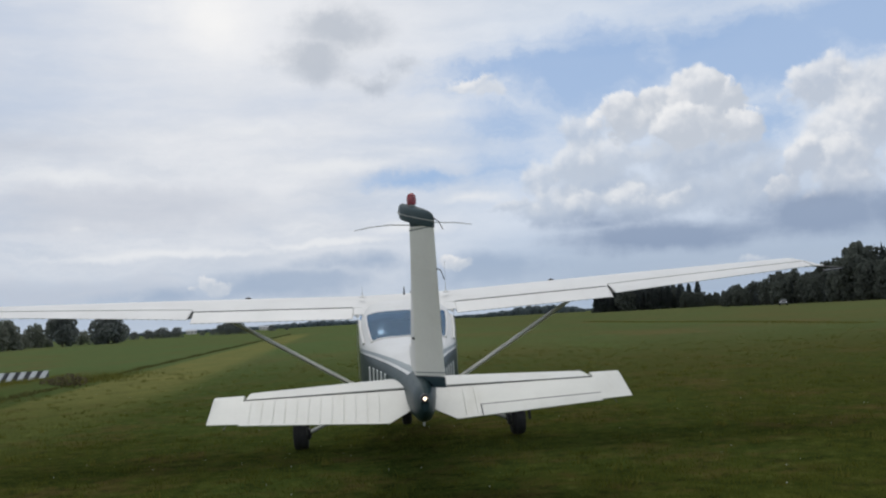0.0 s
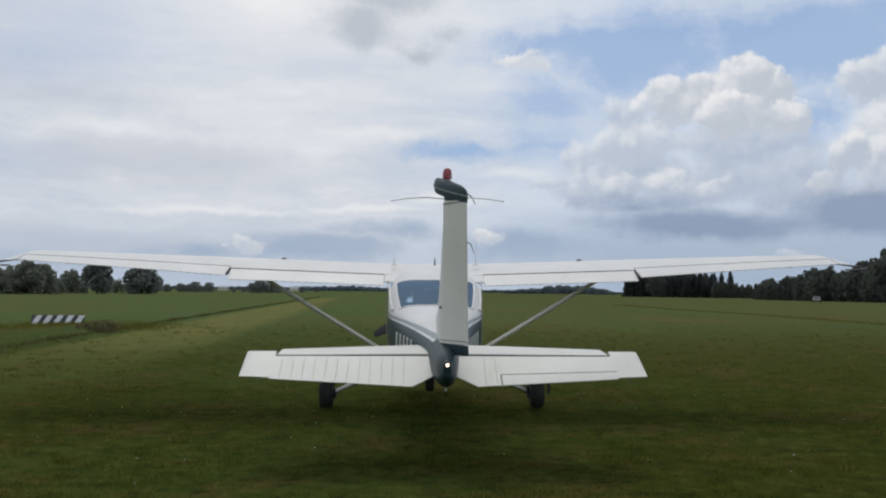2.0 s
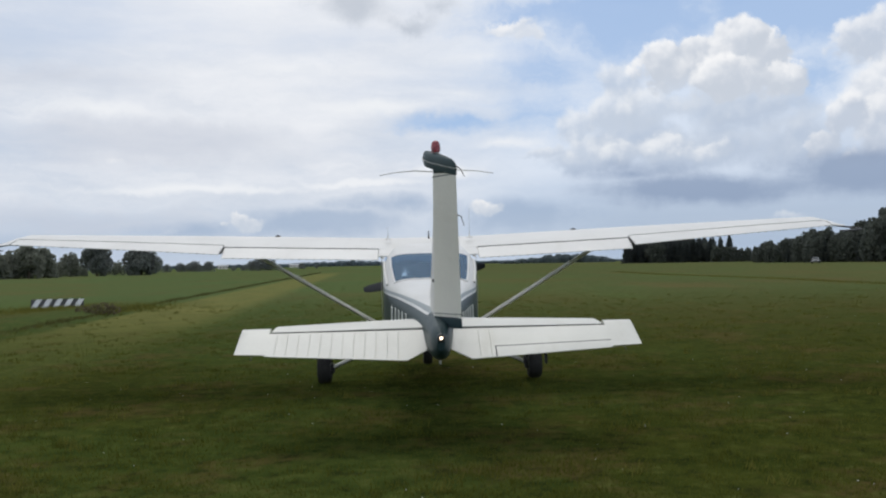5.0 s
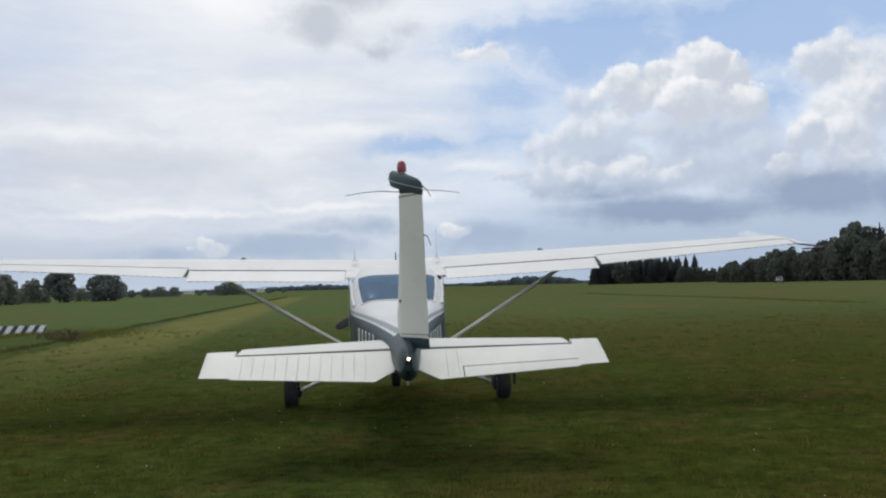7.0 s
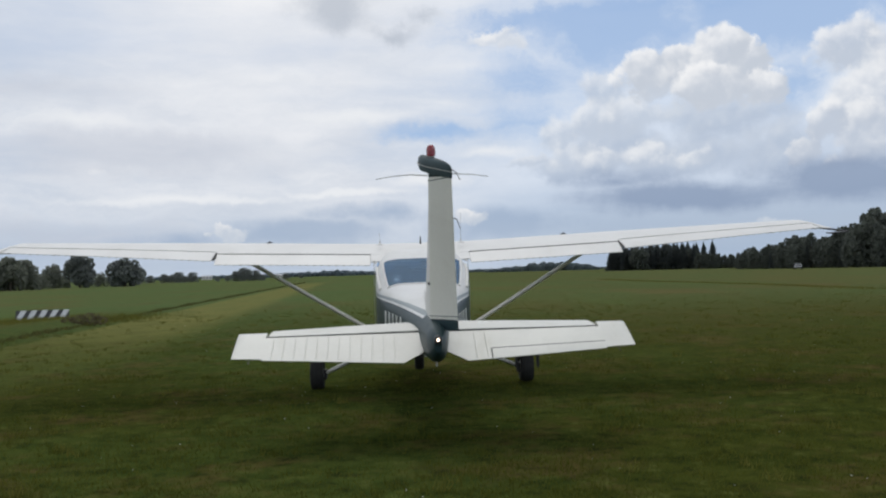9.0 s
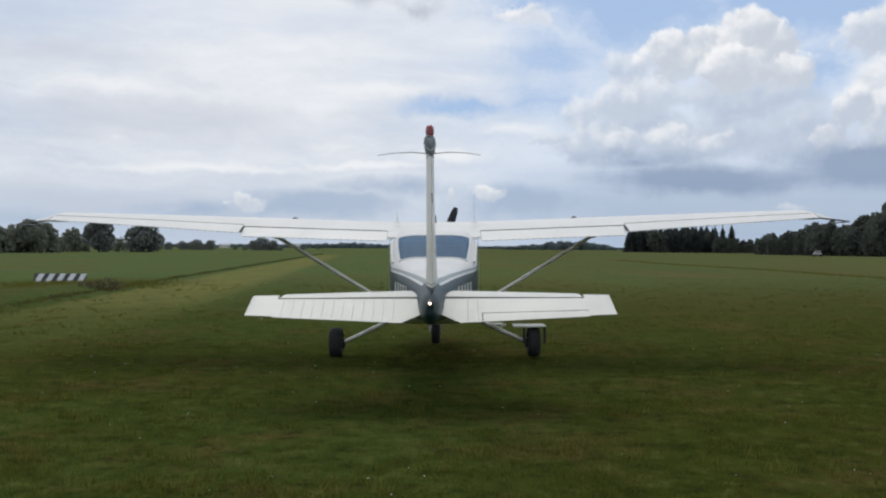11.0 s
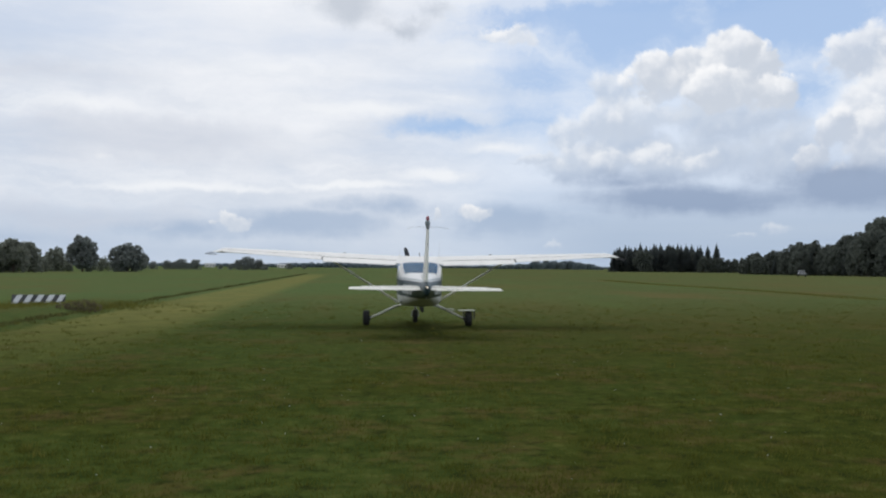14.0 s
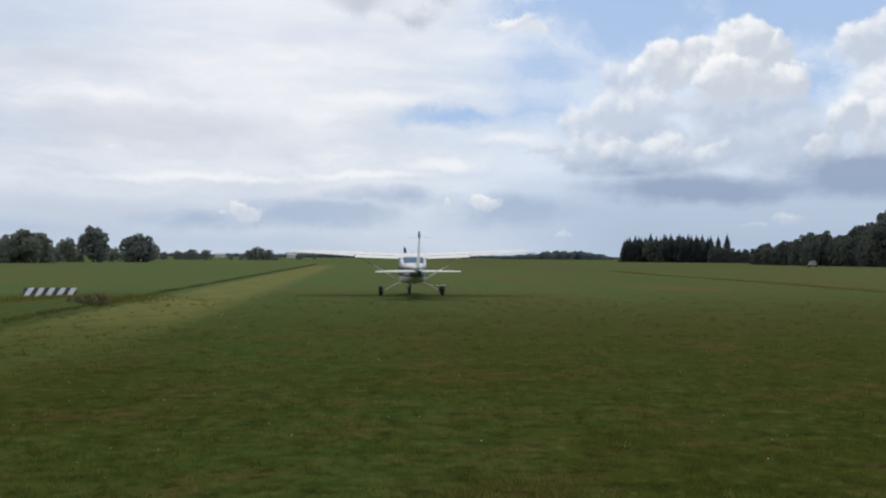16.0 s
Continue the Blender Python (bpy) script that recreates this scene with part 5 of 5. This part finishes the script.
def build_car():
    car = tagged(new("car"), "silver estate car parked before the wood", "car")
    rows = [(-2.1, 0.78, 0.45, 0.82), (-2.05, 0.84, 0.32, 0.92), (-1.2, 0.87, 0.26, 0.96), (0.6, 0.87, 0.26, 0.95), (1.5, 0.85, 0.28, 0.86), (2.0, 0.78, 0.34, 0.74), (2.1, 0.66, 0.42, 0.62)]
    part("body", loft([body_ring(y, hw, a, b, 4.0, 20) for y, hw, a, b in rows]), CAR_PAINT, car)
    part("cabin", loft([body_ring(y, hw, 0.90, b, 4.0, 20) for y, hw, b in ((-2.0, 0.76, 1.0), (-1.75, 0.72, 1.42), (-0.8, 0.70, 1.50), (0.2, 0.70, 1.46), (1.05, 0.76, 0.98))]), CAR_GLASS, car, "dark glazed cabin")
    part("roof", box((1.28, 1.9, 0.05), (0, -0.75, 1.49), 0.02), STEEL, car)
    for side in (-1, 1):
        for y in (-1.3, 1.3):
            wheel = part("wheel", lathe([(0.16, -0.09), (0.30, -0.10), (0.32, 0), (0.30, 0.10), (0.16, 0.09)], 20, "X"), RUBBER, car, "", Matrix.Translation((side * 0.76, y, 0.32)))
            part("rim", lathe([(0.05, -0.10), (0.17, -0.09), (0.17, 0.09), (0.05, 0.10)], 12, "X"), STEEL, wheel)
        part("headlight", box((0.22, 0.06, 0.12), (side * 0.58, 2.03, 0.62), 0.02), STEEL, car)
        part("tail_lamp", box((0.14, 0.06, 0.22), (side * 0.70, -2.07, 0.78), 0.02), RED, car)
    p = on_ground(23.1, 228)
    car.matrix_basis = pose(p.x, p.y, 0, 0, 0, 155)


def build_house(at, turn, w, d, h, roof_h, label):
    house = tagged(new("house"), label, "house")
    part("wall", box((w, d, h), (0, 0, h / 2), 0.02), HOUSE_WALL, house)
    bm = loft([[Vector((x, -d / 2 - 0.4, h)), Vector((x, d / 2 + 0.4, h)), Vector((x, 0.0, h + roof_h))] for x in (-w / 2 - 0.4, w / 2 + 0.4)])
    part("roof", bm, HOUSE_ROOF, house)
    for k in range(3):
        win = part("window", box((0.9, 0.06, 1.0), (-w / 3 + k * w / 3, -d / 2 - 0.02, h * 0.55), 0.01), CAR_GLASS, house)
        part("frame", box((1.06, 0.04, 0.08), (-w / 3 + k * w / 3, -d / 2 - 0.03, h * 0.55 - 0.55), 0.01), HOUSE_WALL, win)
    house.matrix_basis = pose(at.x, at.y, 0, 0, 0, turn)


build_board()
build_car()
build_house(on_ground(-11.6, 820), 20, 8, 6, 2.4, 1.2, "low pale house far across the field")
build_house(on_ground(-7.35, 900), -10, 10, 6, 2.4, 1.2, "distant pale farm building near the skyline")


# ---- movement ----
def body_pose(x, y, heading, pitch, roll):
    return pose(x, y, 0.0, 0, 0, heading) @ pose(0, 0, 0, pitch, roll, 0)


def motions():
    way = [
        (0, body_pose(0.15, 12.77, 0.48, 1.91, -0.42)),
        (9.2, body_pose(0.15, 12.77, 0.48, 1.91, -0.42)),
        (11.5, body_pose(0.26, 14.54, -3.07, -0.04, -0.62)),
        (12, body_pose(0.36, 16.14, -2.13, 0.10, 0.45)),
        (12.5, body_pose(0.38, 17.90, -0.79, 1.26, 0.25)),
        (13, body_pose(0.46, 20.37, -0.09, -0.12, 0.41)),
        (13.5, body_pose(0.44, 23.13, 1.08, 0.54, 0.61)),
        (14, body_pose(0.43, 26.36, 1.61, -0.23, 0.37)),
        (14.5, body_pose(0.41, 29.94, 1.93, -0.52, 0.18)),
        (15, body_pose(0.32, 33.98, 1.91, -0.39, 0.03)),
        (15.5, body_pose(0.16, 38.52, 2.54, -0.41, -0.14)),
        (16, body_pose(-0.03, 43.55, 3.99, -0.60, -0.37)),
    ]
    still = way[1][1]
    early = [(0, still), (9.2, still), (10.0, still), (10.4, body_pose(0.16, 12.86, 0.2, 1.7, -0.45)), (10.8, body_pose(0.18, 13.17, -0.7, 1.2, -0.5)), (11.2, body_pose(0.22, 13.83, -2.2, 0.5, -0.6))]
    way = early + way[2:]
    walk(plane, way)
    # wheels roll with the way gone
    start = still.translation.y
    for wheel in wheels:
        r = 0.19 if wheel.name.startswith("nose") else 0.215
        at = wheel.matrix_basis.translation.copy()
        rows, last_t, last_a = [(0.0, Matrix.Translation(at)), (10.0, Matrix.Translation(at))], 10.0, 0.0
        marks = [(t, m.translation.y - start) for t, m in way if t >= 10.0]
        f = 10.0
        while f < 16.0 - 1e-6:
            f = min(16.0, f + 1 / FPS)
            for (t0, d0), (t1, d1) in zip(marks, marks[1:]):
                if t0 <= f <= t1 + 1e-6:
                    gone = d0 + (d1 - d0) * (f - t0) / (t1 - t0)
            rows.append((f, Matrix.Translation(at) @ Matrix.Rotation(-gone / r, 4, "X")))
        walk(wheel, rows)
    # rudder: held right, then centred
    base = Matrix.Translation(RUD_BASE) @ Matrix.Rotation(radians(RUD_TILT), 4, "X")
    walk(rudder, [(t, base @ Matrix.Rotation(radians(a), 4, "Z")) for t, a in ((0, 26), (9.3, 26), (10.3, 20), (11.2, 1), (11.5, 2), (12.0, -1), (12.5, 0), (14, 0), (16, 0))])
    # elevator: held down, eased off on the run
    for elev, side in elevators:
        base = Matrix.Translation((0, HINGE_Y, STAB_Z))
        walk(elev, [(t, base @ Matrix.Rotation(radians(a), 4, "X")) for t, a in ((0, 24.5), (9.5, 24.5), (11.0, 22), (11.5, 20), (12.5, 14), (13.5, 6), (14.5, 3), (16, 2))])
    # propeller: angles seen from behind, clockwise from upright
    seen = [(0.0, 22), (0.5, -37), (1.0, -7), (1.5, 65), (2.0, 60), (2.5, 90), (3.0, 20), (3.5, -42), (4.0, -7), (4.5, 30), (5.0, 80), (5.5, -40), (6.0, 10), (6.5, -10), (7.0, 65), (7.5, 88),
            (8.0, -44), (8.5, 58), (9.0, 24), (9.5, 40), (10.0, 90), (10.5, -30), (11.0, 20), (11.5, -23), (12.0, 16), (12.5, -15), (13.0, 8), (13.5, -41), (14.0, -16), (14.5, 14), (15.0, 15), (15.5, 16), (16.0, -8)]
    at = propeller.matrix_basis.translation.copy()
    rows, total = [(0.0, Matrix.Translation(at) @ Matrix.Rotation(radians(seen[0][1]), 4, "Y"))], float(seen[0][1])
    for (t0, a0), (t1, a1) in zip(seen, seen[1:]):
        step = (a1 - a0) % 180 + 900
        for k in range(1, 16):
            rows.append((t0 + k / 30, Matrix.Translation(at) @ Matrix.Rotation(radians(total + step * k / 15), 4, "Y")))
        total += step
    walk(propeller, rows)


motions()
